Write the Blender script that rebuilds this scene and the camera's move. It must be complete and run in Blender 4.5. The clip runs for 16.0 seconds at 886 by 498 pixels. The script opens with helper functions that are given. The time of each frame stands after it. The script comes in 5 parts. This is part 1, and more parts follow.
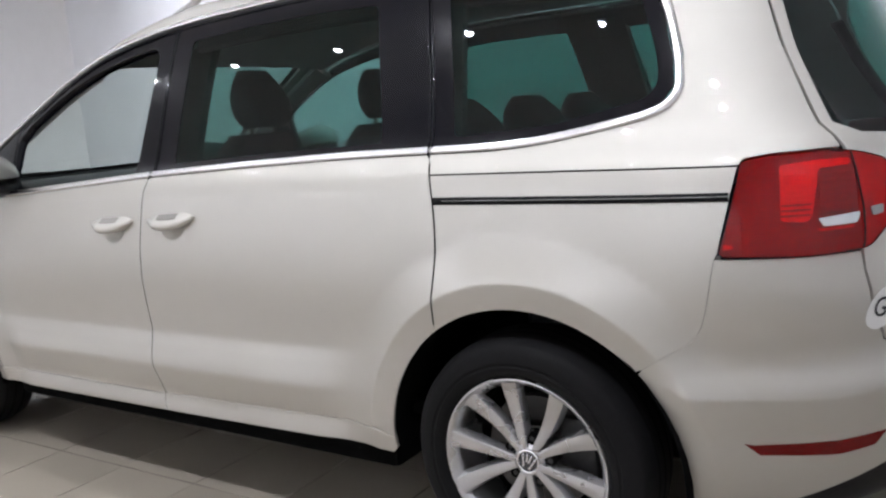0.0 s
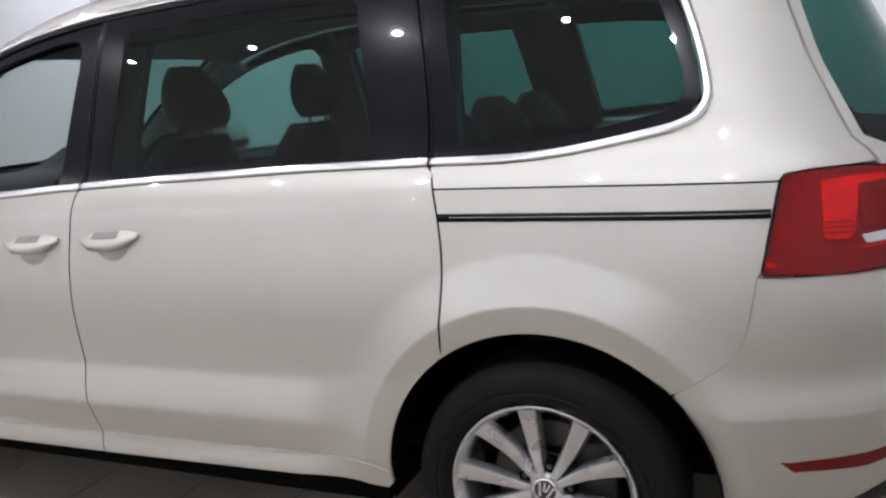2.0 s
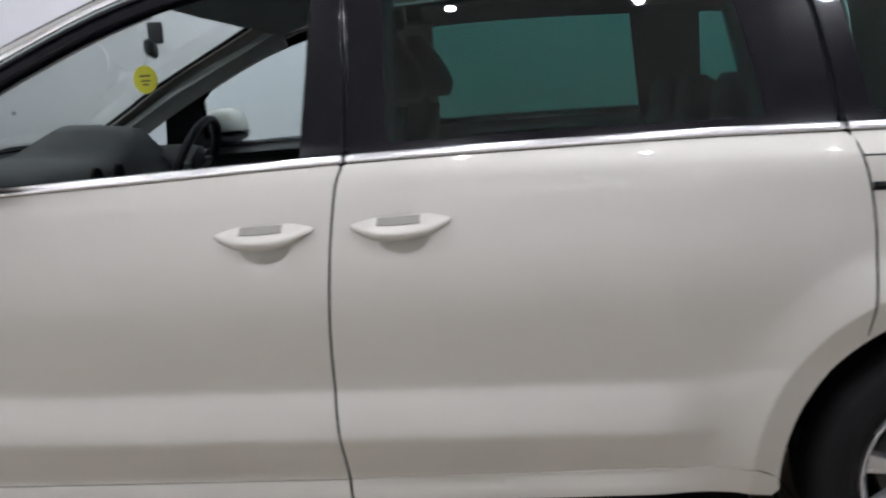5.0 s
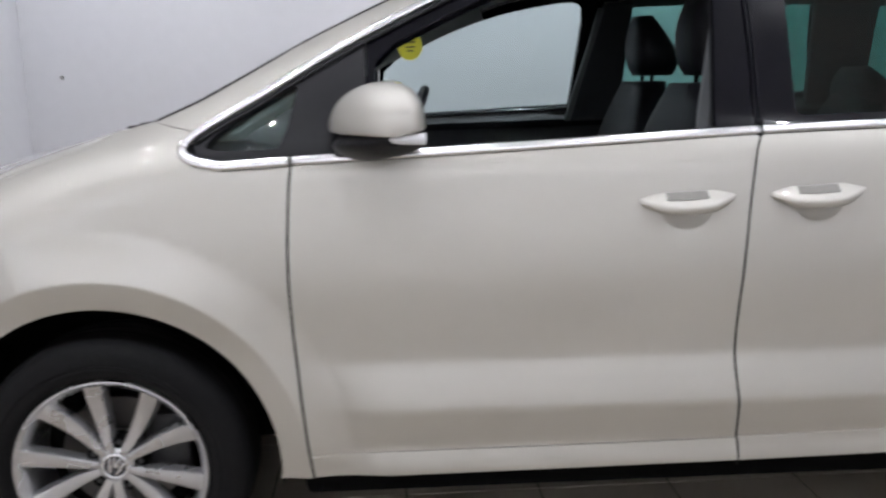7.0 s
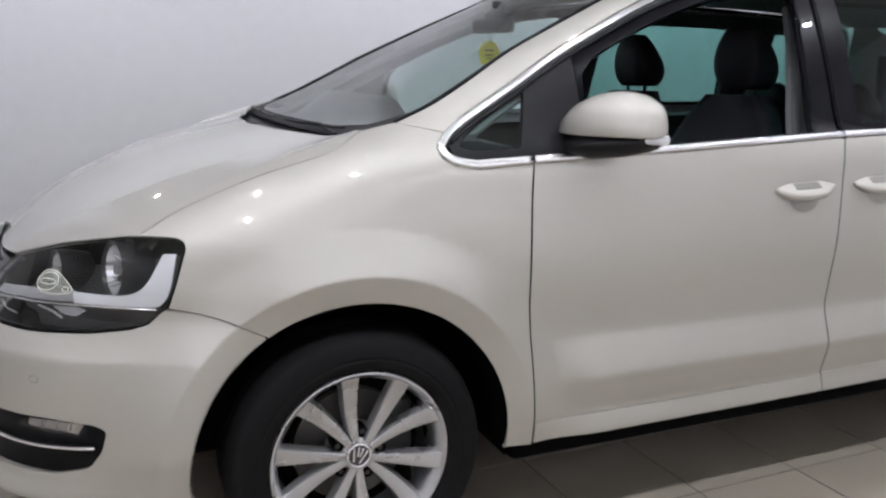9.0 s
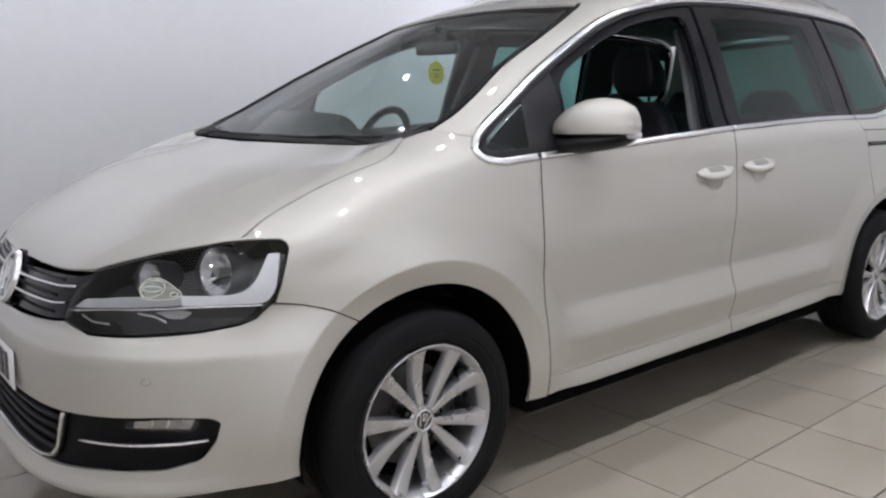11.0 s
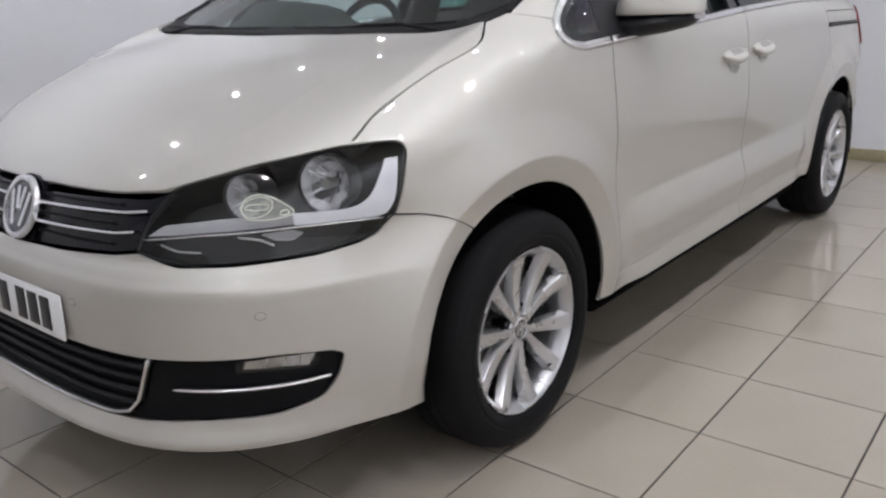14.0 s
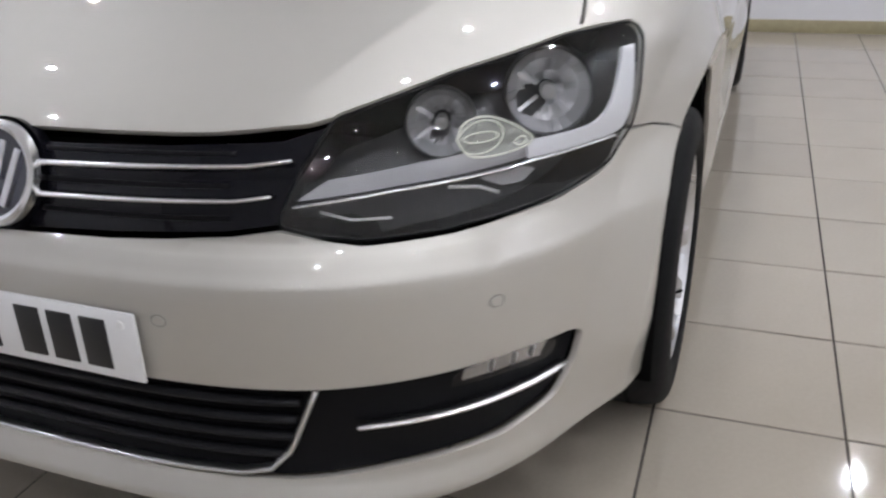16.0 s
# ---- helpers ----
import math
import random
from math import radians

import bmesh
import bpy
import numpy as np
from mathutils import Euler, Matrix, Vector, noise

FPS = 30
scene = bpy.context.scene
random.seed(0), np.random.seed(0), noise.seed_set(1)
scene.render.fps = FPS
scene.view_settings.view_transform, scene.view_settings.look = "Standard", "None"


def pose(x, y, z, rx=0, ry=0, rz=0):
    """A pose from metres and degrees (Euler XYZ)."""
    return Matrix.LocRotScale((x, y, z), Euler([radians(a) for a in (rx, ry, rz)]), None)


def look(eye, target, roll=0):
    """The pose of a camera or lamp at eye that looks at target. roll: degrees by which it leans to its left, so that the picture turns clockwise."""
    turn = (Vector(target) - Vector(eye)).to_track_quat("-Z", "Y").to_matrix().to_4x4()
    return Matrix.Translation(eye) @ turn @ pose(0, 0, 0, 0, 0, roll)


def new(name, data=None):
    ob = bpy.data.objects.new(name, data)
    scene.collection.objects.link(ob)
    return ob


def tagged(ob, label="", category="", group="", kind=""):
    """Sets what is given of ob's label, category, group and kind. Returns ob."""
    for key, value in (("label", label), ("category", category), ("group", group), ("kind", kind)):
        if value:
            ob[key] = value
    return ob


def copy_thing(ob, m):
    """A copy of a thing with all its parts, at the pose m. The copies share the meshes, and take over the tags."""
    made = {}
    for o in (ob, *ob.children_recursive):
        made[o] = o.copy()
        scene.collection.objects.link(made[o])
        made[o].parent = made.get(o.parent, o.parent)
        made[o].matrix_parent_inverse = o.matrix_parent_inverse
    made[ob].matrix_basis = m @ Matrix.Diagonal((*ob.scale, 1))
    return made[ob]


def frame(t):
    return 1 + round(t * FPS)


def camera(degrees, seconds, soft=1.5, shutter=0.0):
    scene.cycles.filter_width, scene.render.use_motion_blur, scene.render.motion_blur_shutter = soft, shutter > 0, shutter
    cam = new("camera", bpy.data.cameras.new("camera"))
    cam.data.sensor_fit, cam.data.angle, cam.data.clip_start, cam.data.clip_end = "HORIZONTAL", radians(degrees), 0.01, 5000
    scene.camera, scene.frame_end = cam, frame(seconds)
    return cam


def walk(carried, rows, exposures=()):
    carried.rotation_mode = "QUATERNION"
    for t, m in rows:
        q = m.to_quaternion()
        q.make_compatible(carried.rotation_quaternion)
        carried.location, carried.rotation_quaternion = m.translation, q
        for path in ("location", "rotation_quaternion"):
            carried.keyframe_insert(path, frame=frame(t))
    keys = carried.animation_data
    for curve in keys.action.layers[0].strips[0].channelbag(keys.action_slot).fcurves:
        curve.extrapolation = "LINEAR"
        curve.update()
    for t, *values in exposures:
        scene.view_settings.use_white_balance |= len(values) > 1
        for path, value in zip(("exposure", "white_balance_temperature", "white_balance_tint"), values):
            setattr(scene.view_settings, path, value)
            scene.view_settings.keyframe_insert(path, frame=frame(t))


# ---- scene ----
cam = camera(57.3, 16.0, soft=2.3, shutter=0.5)
PATH = [
    (0, (3.881, -2.585, 1.208), (2.767, -0.954, 0.891), -5.3),
    (0.5, (3.859, -2.581, 1.205), (2.794, -0.918, 0.888), -5.1),
    (1, (3.787, -2.562, 1.2), (2.78, -0.862, 0.891), -4.9),
    (1.5, (3.662, -2.566, 1.263), (2.74, -0.828, 0.902), -5.2),
    (2, (3.487, -2.604, 1.295), (2.676, -0.816, 0.912), -5.1),
    (2.5, (3.257, -2.68, 1.258), (2.593, -0.824, 0.92), -3.8),
    (3, (3.025, -2.715, 1.254), (2.485, -0.818, 0.918), -3.3),
    (5.5, (1.609, -2.662, 1.244), (1.524, -0.701, 0.86), -2.9),
    (6, (1.335, -2.655, 1.245), (1.292, -0.696, 0.846), -2.5),
    (6.5, (1.094, -2.682, 1.259), (1.066, -0.727, 0.837), -1.5),
    (7, (0.699, -2.735, 1.243), (0.808, -0.782, 0.827), -0.8),
    (7.5, (0.368, -2.774, 1.207), (0.524, -0.819, 0.816), -0.8),
    (8, (-0.027, -2.738, 1.26), (0.294, -0.81, 0.833), -0.3),
    (8.5, (-0.334, -2.706, 1.252), (0.233, -0.831, 0.848), 0.9),
    (9, (-0.56, -2.681, 1.265), (0.215, -0.886, 0.846), 1.1),
    (11.5, (-1.48, -2.619, 1.227), (-0.182, -1.139, 0.868), -1.3),
    (12, (-1.584, -2.601, 1.23), (-0.242, -1.168, 0.849), -1.5),
    (12.5, (-1.64, -2.544, 1.233), (-0.265, -1.152, 0.815), -1.5),
    (13, (-1.656, -2.441, 1.218), (-0.266, -1.081, 0.752), -2.0),
    (13.5, (-1.646, -2.284, 1.206), (-0.245, -0.956, 0.684), -2.5),
    (14, (-1.686, -2.019, 1.188), (-0.216, -0.797, 0.599), -2.1),
    (14.5, (-1.701, -1.81, 1.17), (-0.186, -0.68, 0.517), -2.0),
    (15, (-1.694, -1.519, 1.169), (-0.124, -0.538, 0.413), -1.2),
    (15.5, (-1.674, -1.285, 1.143), (-0.056, -0.433, 0.347), -1.6),
    (16, (-1.661, -1.022, 1.113), (0.009, -0.343, 0.273), -2.7),
]
EXPOSURE = ((0, 0.17), (3, 0.0), (5.5, -0.10), (7.5, 0.0), (8.5, 0.0), (11.5, -0.06), (13.5, -0.03), (16, 0.07))
walk(cam, [(t, look(eye, target, roll)) for t, eye, target, roll in PATH], EXPOSURE)

# ---- world and light ----
SPOT_POWER = 48.0
world = bpy.data.worlds.new("world")
scene.world = world
world.use_nodes = True
world.node_tree.nodes["Background"].inputs[0].default_value = (0.75, 0.8, 0.9, 1)
world.node_tree.nodes["Background"].inputs[1].default_value = 0.05

CEIL = 3.0
WALL_REAR, WALL_BACK, WALL_NEAR, WALL_FRONT = 4.52, 2.9, -5.6, -5.5


# ---- materials ----
def material(name, colour=(0.8, 0.8, 0.8), rough=0.5, metal=0.0, coat=0.0, coat_rough=0.03, spec=0.5, grain=0.0, scale=60.0,
             bump=0.0, bump_scale=200.0, wear=0.0):
    """A surface with variation at two scales in its colour and its roughness, and fine relief."""
    m = bpy.data.materials.new(name)
    m.use_nodes = True
    nt = m.node_tree
    b = nt.nodes["Principled BSDF"]
    b.inputs["Metallic"].default_value = metal
    b.inputs["Coat Weight"].default_value = coat
    b.inputs["Coat Roughness"].default_value = coat_rough
    b.inputs["Specular IOR Level"].default_value = spec
    b.inputs["Roughness"].default_value = rough
    b.inputs["Base Color"].default_value = (*colour, 1)
    co = nt.nodes.new("ShaderNodeTexCoord")
    if grain > 0:
        fine, broad = nt.nodes.new("ShaderNodeTexNoise"), nt.nodes.new("ShaderNodeTexNoise")
        fine.inputs["Scale"].default_value, broad.inputs["Scale"].default_value = scale, scale * 0.05
        fine.inputs["Detail"].default_value, broad.inputs["Detail"].default_value = 5, 4
        add = nt.nodes.new("ShaderNodeMath")
        add.operation = "ADD"
        ramp = nt.nodes.new("ShaderNodeMapRange")
        ramp.inputs[1].default_value, ramp.inputs[2].default_value = 0.6, 1.4
        ramp.inputs[3].default_value, ramp.inputs[4].default_value = 1 - grain, 1 + grain
        mix = nt.nodes.new("ShaderNodeVectorMath")
        mix.operation = "SCALE"
        mix.inputs[0].default_value = colour
        for n in (fine, broad):
            nt.links.new(co.outputs["Object"], n.inputs["Vector"])
        nt.links.new(fine.outputs["Fac"], add.inputs[0])
        nt.links.new(broad.outputs["Fac"], add.inputs[1])
        nt.links.new(add.outputs[0], ramp.inputs[0])
        nt.links.new(ramp.outputs[0], mix.inputs["Scale"])
        nt.links.new(mix.outputs[0], b.inputs["Base Color"])
        if wear > 0:
            rr = nt.nodes.new("ShaderNodeMapRange")
            rr.inputs[1].default_value, rr.inputs[2].default_value = 0.3, 0.7
            rr.inputs[3].default_value, rr.inputs[4].default_value = max(0.02, rough - wear), rough + wear
            nt.links.new(broad.outputs["Fac"], rr.inputs[0])
            nt.links.new(rr.outputs[0], b.inputs["Roughness"])
    if bump > 0:
        n, bm_ = nt.nodes.new("ShaderNodeTexNoise"), nt.nodes.new("ShaderNodeBump")
        n.inputs["Scale"].default_value = bump_scale
        n.inputs["Detail"].default_value = 4
        bm_.inputs["Strength"].default_value = bump
        bm_.inputs["Distance"].default_value = 0.002
        nt.links.new(co.outputs["Object"], n.inputs["Vector"])
        nt.links.new(n.outputs["Fac"], bm_.inputs["Height"])
        nt.links.new(bm_.outputs[0], b.inputs["Normal"])
    return m


def pane_material(name, tint, rough=0.0, ior=1.5):
    """Thin clear or tinted glass: it lets light through and mirrors more at a glancing angle."""
    m = bpy.data.materials.new(name)
    m.use_nodes = True
    nt = m.node_tree
    nt.nodes.remove(nt.nodes["Principled BSDF"])
    t, g, w, p, f, mix = (nt.nodes.new("ShaderNode" + k) for k in ("BsdfTransparent", "BsdfGlossy", "LayerWeight", "Math", "MapRange", "MixShader"))
    t.inputs[0].default_value = (*tint, 1)
    g.inputs["Roughness"].default_value = rough
    w.inputs[0].default_value = 0.5
    p.operation = "POWER"
    p.inputs[1].default_value = 5.0
    f.inputs[3].default_value, f.inputs[4].default_value = ((ior - 1) / (ior + 1)) ** 2, 0.9
    nt.links.new(w.outputs["Facing"], p.inputs[0])
    nt.links.new(p.outputs[0], f.inputs[0])
    nt.links.new(f.outputs[0], mix.inputs[0])
    nt.links.new(t.outputs[0], mix.inputs[1])
    nt.links.new(g.outputs[0], mix.inputs[2])
    nt.links.new(mix.outputs[0], nt.nodes["Material Output"].inputs[0])
    return m


def glow_material(name, colour, strength):
    m = bpy.data.materials.new(name)
    m.use_nodes = True
    b = m.node_tree.nodes["Principled BSDF"]
    b.inputs["Emission Color"].default_value = (*colour, 1)
    b.inputs["Emission Strength"].default_value = strength
    return m


def tile_material():
    """Glazed cream porcelain, each tile a little different, with faint clouding and smears in the glaze."""
    m = material("cream_tile", (0.360, 0.318, 0.262), 0.07, grain=0.05, scale=90, wear=0.04, spec=0.62)
    nt = m.node_tree
    b = nt.nodes["Principled BSDF"]
    link = b.inputs["Base Color"].links[0]
    src = link.from_socket
    info, rng, sc = nt.nodes.new("ShaderNodeObjectInfo"), nt.nodes.new("ShaderNodeMapRange"), nt.nodes.new("ShaderNodeVectorMath")
    rng.inputs[3].default_value, rng.inputs[4].default_value = 0.95, 1.05
    sc.operation = "SCALE"
    nt.links.new(info.outputs["Random"], rng.inputs[0])
    nt.links.new(src, sc.inputs[0])
    nt.links.new(rng.outputs[0], sc.inputs["Scale"])
    nt.links.new(sc.outputs[0], b.inputs["Base Color"])
    return m


PAINT = material("champagne_metallic_paint", (0.550, 0.533, 0.489), 0.56, metal=0.74, coat=1.0, coat_rough=0.012, grain=0.025, scale=900, wear=0.02)
PAINT.node_tree.nodes["Principled BSDF"].inputs["Coat IOR"].default_value = 1.6
GAP = material("dark_seam", (0.010, 0.010, 0.010), 0.8, spec=0.05, grain=0.2, scale=40)
CHROME = material("chrome", (0.90, 0.90, 0.91), 0.21, metal=1.0, grain=0.02, scale=30)
SATIN = material("satin_chrome", (0.72, 0.72, 0.72), 0.28, metal=1.0, grain=0.03, scale=50)
ALLOY = material("silver_alloy_lacquer", (0.54, 0.54, 0.55), 0.28, metal=0.85, coat=0.6, grain=0.04, scale=120, wear=0.05)
RUBBER = material("tyre_rubber", (0.009, 0.009, 0.0095), 0.6, spec=0.10, grain=0.25, scale=70, bump=0.25, bump_scale=400, wear=0.1)
PLASTIC = material("black_grained_plastic", (0.010, 0.010, 0.012), 0.45, spec=0.22, grain=0.15, scale=60, bump=0.2, bump_scale=900)
PIANO = material("gloss_black_trim", (0.005, 0.005, 0.008), 0.22, spec=0.07, grain=0.1, scale=40, coat=0.40, coat_rough=0.03)
LINER = material("wheel_arch_felt", (0.004, 0.004, 0.004), 0.95, spec=0.03, grain=0.3, scale=30, bump=0.5, bump_scale=300)
LEATHER = material("black_leather", (0.010, 0.010, 0.014), 0.5, spec=0.3, grain=0.2, scale=50, bump=0.3, bump_scale=250)
TRIM_GREY = material("grey_headliner_fabric", (0.30, 0.31, 0.30), 0.9, grain=0.08, scale=200, bump=0.2, bump_scale=600)
POST_GREY = material("grey_pillar_trim", (0.13, 0.135, 0.14), 0.7, grain=0.08, scale=200)
DASH = material("dark_grey_dashboard_vinyl", (0.055, 0.057, 0.06), 0.55, spec=0.25, grain=0.12, scale=120, bump=0.3, bump_scale=700)
RIM_DARK = material("dusty_brake_metal", (0.07, 0.07, 0.072), 0.55, metal=0.6, grain=0.2, scale=60)
DISC = material("brake_disc_steel", (0.10, 0.095, 0.09), 0.45, metal=0.6, grain=0.1, scale=80)
CLEAR = pane_material("clear_glass", (0.74, 0.865, 0.865), 0.0, 1.7)
SCREEN = pane_material("windscreen_glass", (0.75, 0.84, 0.81), 0.0, 1.85)
TINT = pane_material("green_privacy_glass", (0.165, 0.365, 0.33), 0.0, 1.65)
LENS = pane_material("clear_lamp_lens", (0.95, 0.955, 0.96), 0.0, 1.62)
THROUGH = bpy.data.materials.new("inner_glass_face")
THROUGH.use_nodes = True
THROUGH.node_tree.nodes.remove(THROUGH.node_tree.nodes["Principled BSDF"])
THROUGH.node_tree.links.new(THROUGH.node_tree.nodes.new("ShaderNodeBsdfTransparent").outputs[0], THROUGH.node_tree.nodes["Material Output"].inputs[0])
RED_LENS = pane_material("red_lamp_lens", (0.95, 0.10, 0.08))
RED_DEEP = material("red_lamp_reflector", (0.25, 0.010, 0.014), 0.45, spec=0.2, grain=0.15, scale=90)
RED_DARK = material("dark_red_reflector", (0.15, 0.006, 0.006), 0.25, spec=0.25, grain=0.2, scale=200)
INSERT = material("matt_black_insert", (0.006, 0.006, 0.007), 0.5, spec=0.10, grain=0.15, scale=60)
RED_MID = material("red_lamp_core", (0.20, 0.012, 0.012), 0.3, coat=0.4, grain=0.15, scale=90)
RED_HOT = material("orange_red_lens_rib", (0.92, 0.09, 0.06), 0.25, grain=0.1, scale=120)
RED_BRIGHT = material("bright_red_lamp_reflector", (0.90, 0.07, 0.05), 0.3, coat=0.5, grain=0.1, scale=120)
LAMP_BLACK = material("lamp_housing_grey_black", (0.012, 0.012, 0.014), 0.30, grain=0.1, scale=50)
REFLECTOR = material("mirrored_lamp_bowl", (0.93, 0.93, 0.95), 0.12, metal=0.62, grain=0.03, scale=90)
FOG = material("fog_lamp_mirror", (0.48, 0.48, 0.49), 0.10, metal=1.0, grain=0.05, scale=80)
LIGHT_BAR = material("frosted_light_guide", (0.72, 0.73, 0.76), 0.35, grain=0.03, scale=60, coat=0.5)
GUIDE_GREY = material("smoky_clear_plastic", (0.40, 0.40, 0.415), 0.22, grain=0.06, scale=70, coat=0.6)
STICKER = material("frosted_deflector_film", (0.50, 0.52, 0.46), 0.4, grain=0.05, scale=80)
STICKER.node_tree.nodes["Principled BSDF"].inputs["Alpha"].default_value = 0.3
STICKER_RIM = material("pale_film_edge", (0.62, 0.63, 0.55), 0.4, grain=0.05, scale=80)
PLATE_WHITE = material("white_reflective_plate", (0.78, 0.78, 0.78), 0.35, grain=0.02, scale=80, coat=0.5)
PLATE_YELLOW = material("yellow_reflective_plate", (0.80, 0.60, 0.06), 0.35, grain=0.03, scale=80, coat=0.5)
INK = material("black_plate_ink", (0.012, 0.012, 0.013), 0.4, grain=0.1, scale=40)
WHITE = material("white_vinyl", (0.80, 0.80, 0.79), 0.35, grain=0.02, scale=50)
YELLOW = material("yellow_card", (0.78, 0.70, 0.05), 0.55, grain=0.05, scale=90)
BLUE_BLACK = material("dark_blue_badge", (0.012, 0.014, 0.03), 0.2, coat=1.0, grain=0.1, scale=40)
WALL = material("pale_grey_wall_paint", (0.77, 0.775, 0.80), 0.85, grain=0.025, scale=12, bump=0.08, bump_scale=120)
CEILING = material("white_ceiling_paint", (0.72, 0.72, 0.72), 0.9, grain=0.02, scale=10)
WALL_BOUNCE = material("white_hall_wall", (0.82, 0.82, 0.82), 0.85, grain=0.05, scale=12)
SKIRT = material("worn_olive_skirting_tile", (0.36, 0.32, 0.20), 0.4, grain=0.15, scale=25)
GROUT = material("dark_grey_grout", (0.042, 0.036, 0.031), 0.85, grain=0.25, scale=30, bump=0.4, bump_scale=200)
TILE = tile_material()
# Grey that paints the shade into grooves, gaps and the handle recess.
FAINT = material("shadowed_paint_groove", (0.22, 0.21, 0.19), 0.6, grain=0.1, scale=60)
LAMP_WHITE = material("white_lamp_ring", (0.75, 0.75, 0.75), 0.4, grain=0.02, scale=60)
LAMP_GLOW = glow_material("downlight_glow", (1.0, 0.97, 0.92), 40.0)
STEEL = material("dull_steel", (0.35, 0.35, 0.34), 0.45, metal=0.9, grain=0.1, scale=60)


# ---- mesh helpers ----
def mesh_object(name, verts, faces, mat, parent=None, label="", normals=None, smooth=True):
    me = bpy.data.meshes.new(name)
    me.from_pydata([tuple(map(float, v)) for v in verts], [], [tuple(map(int, f)) for f in faces])
    me.materials.append(mat)
    me.polygons.foreach_set("use_smooth", [smooth] * len(me.polygons))
    me.update()
    if normals is not None:
        me.normals_split_custom_set_from_vertices([tuple(map(float, n)) for n in normals])
    ob = new(name, me)
    ob.parent = parent
    if label:
        tagged(ob, label=label)
    return ob


def part(name, bm, mat, parent=None, label="", smooth_angle=35):
    """A bmesh as one object; edges sharper than the angle stay sharp."""
    me = bpy.data.meshes.new(name)
    bmesh.ops.recalc_face_normals(bm, faces=bm.faces)
    lim = radians(smooth_angle)
    for f in bm.faces:
        f.smooth = True
    for e in bm.edges:
        e.smooth = len(e.link_faces) == 2 and e.calc_face_angle(0) < lim
    bm.to_mesh(me)
    bm.free()
    me.materials.append(mat)
    ob = new(name, me)
    ob.parent = parent
    if label:
        tagged(ob, label=label)
    return ob


def box(bm, size, at=(0, 0, 0), bevel=0.0, turn=None, segments=2):
    """Adds a box with rounded edges to bm."""
    m = Matrix.Translation(at) @ (turn or Matrix()) @ Matrix.Diagonal((*size, 1))
    vs = bmesh.ops.create_cube(bm, size=1, matrix=m)["verts"]
    if bevel > 0:
        es = list({e for v in vs for e in v.link_edges})
        bmesh.ops.bevel(bm, geom=es, offset=bevel, segments=segments, affect="EDGES", profile=0.5)


def lathe(bm, profile, steps=48, m=None, start=0.0, end=360.0):
    """Turns a profile of (radius, along) round the y axis."""
    m = m or Matrix()
    whole = abs(end - start) >= 359.9
    n = steps if whole else steps + 1
    rings = []
    for k in range(n):
        a = radians(start + (end - start) * k / steps)
        rings.append([bm.verts.new(m @ Vector((r * math.cos(a), y, r * math.sin(a)))) for r, y in profile])
    for k in range(steps):
        p, q = rings[k], rings[(k + 1) % n]
        for i in range(len(profile) - 1):
            vs = [p[i], p[i + 1], q[i + 1], q[i]]
            if profile[i][0] < 1e-6:
                vs = [p[i], p[i + 1], q[i + 1]]
            elif profile[i + 1][0] < 1e-6:
                vs = [p[i], p[i + 1], q[i]]
            bm.faces.new(vs)
    bmesh.ops.remove_doubles(bm, verts=bm.verts, dist=1e-5)


def tube(bm, path, radius, sides=10, closed=False):
    """A round bar along a path; radius is one number or one for each point."""
    pts = [Vector(p) for p in path]
    n = len(pts)
    rad = radius if isinstance(radius, (list, tuple)) else [radius] * n
    rings, up = [], None
    for i, p in enumerate(pts):
        t = (pts[(i + 1) % n] - pts[i - 1]) if closed else (pts[min(i + 1, n - 1)] - pts[max(i - 1, 0)])
        t.normalize()
        if up is None:
            up = Vector((0, 0, 1)) if abs(t.z) < 0.9 else Vector((0, 1, 0))
        a = t.cross(up).normalized()
        up = a.cross(t)
        rings.append([bm.verts.new(p + rad[i] * (math.cos(q) * a + math.sin(q) * up)) for q in (2 * math.pi * k / sides for k in range(sides))])
    for i in range(n if closed else n - 1):
        p, q = rings[i], rings[(i + 1) % n]
        for k in range(sides):
            bm.faces.new([p[k], p[(k + 1) % sides], q[(k + 1) % sides], q[k]])
    if not closed:
        bm.faces.new(rings[0]), bm.faces.new(rings[-1])


def loft(bm, rings, closed_ends=True):
    """Skins a row of rings with the same number of points."""
    vs = [[bm.verts.new(p) for p in r] for r in rings]
    n = len(vs[0])
    for p, q in zip(vs, vs[1:]):
        for k in range(n):
            bm.faces.new([p[k], p[(k + 1) % n], q[(k + 1) % n], q[k]])
    if closed_ends:
        bm.faces.new(vs[0]), bm.faces.new(vs[-1])


def oval(cx, cz, rx, rz, y, n=24, power=2.0, turn=0.0):
    """A rounded ring in a plane of one y."""
    out = []
    for k in range(n):
        a = 2 * math.pi * k / n
        c, s = math.cos(a), math.sin(a)
        x, z = rx * math.copysign(abs(c) ** (2 / power), c), rz * math.copysign(abs(s) ** (2 / power), s)
        out.append(Vector((cx + x * math.cos(turn) - z * math.sin(turn), y, cz + x * math.sin(turn) + z * math.cos(turn))))
    return out


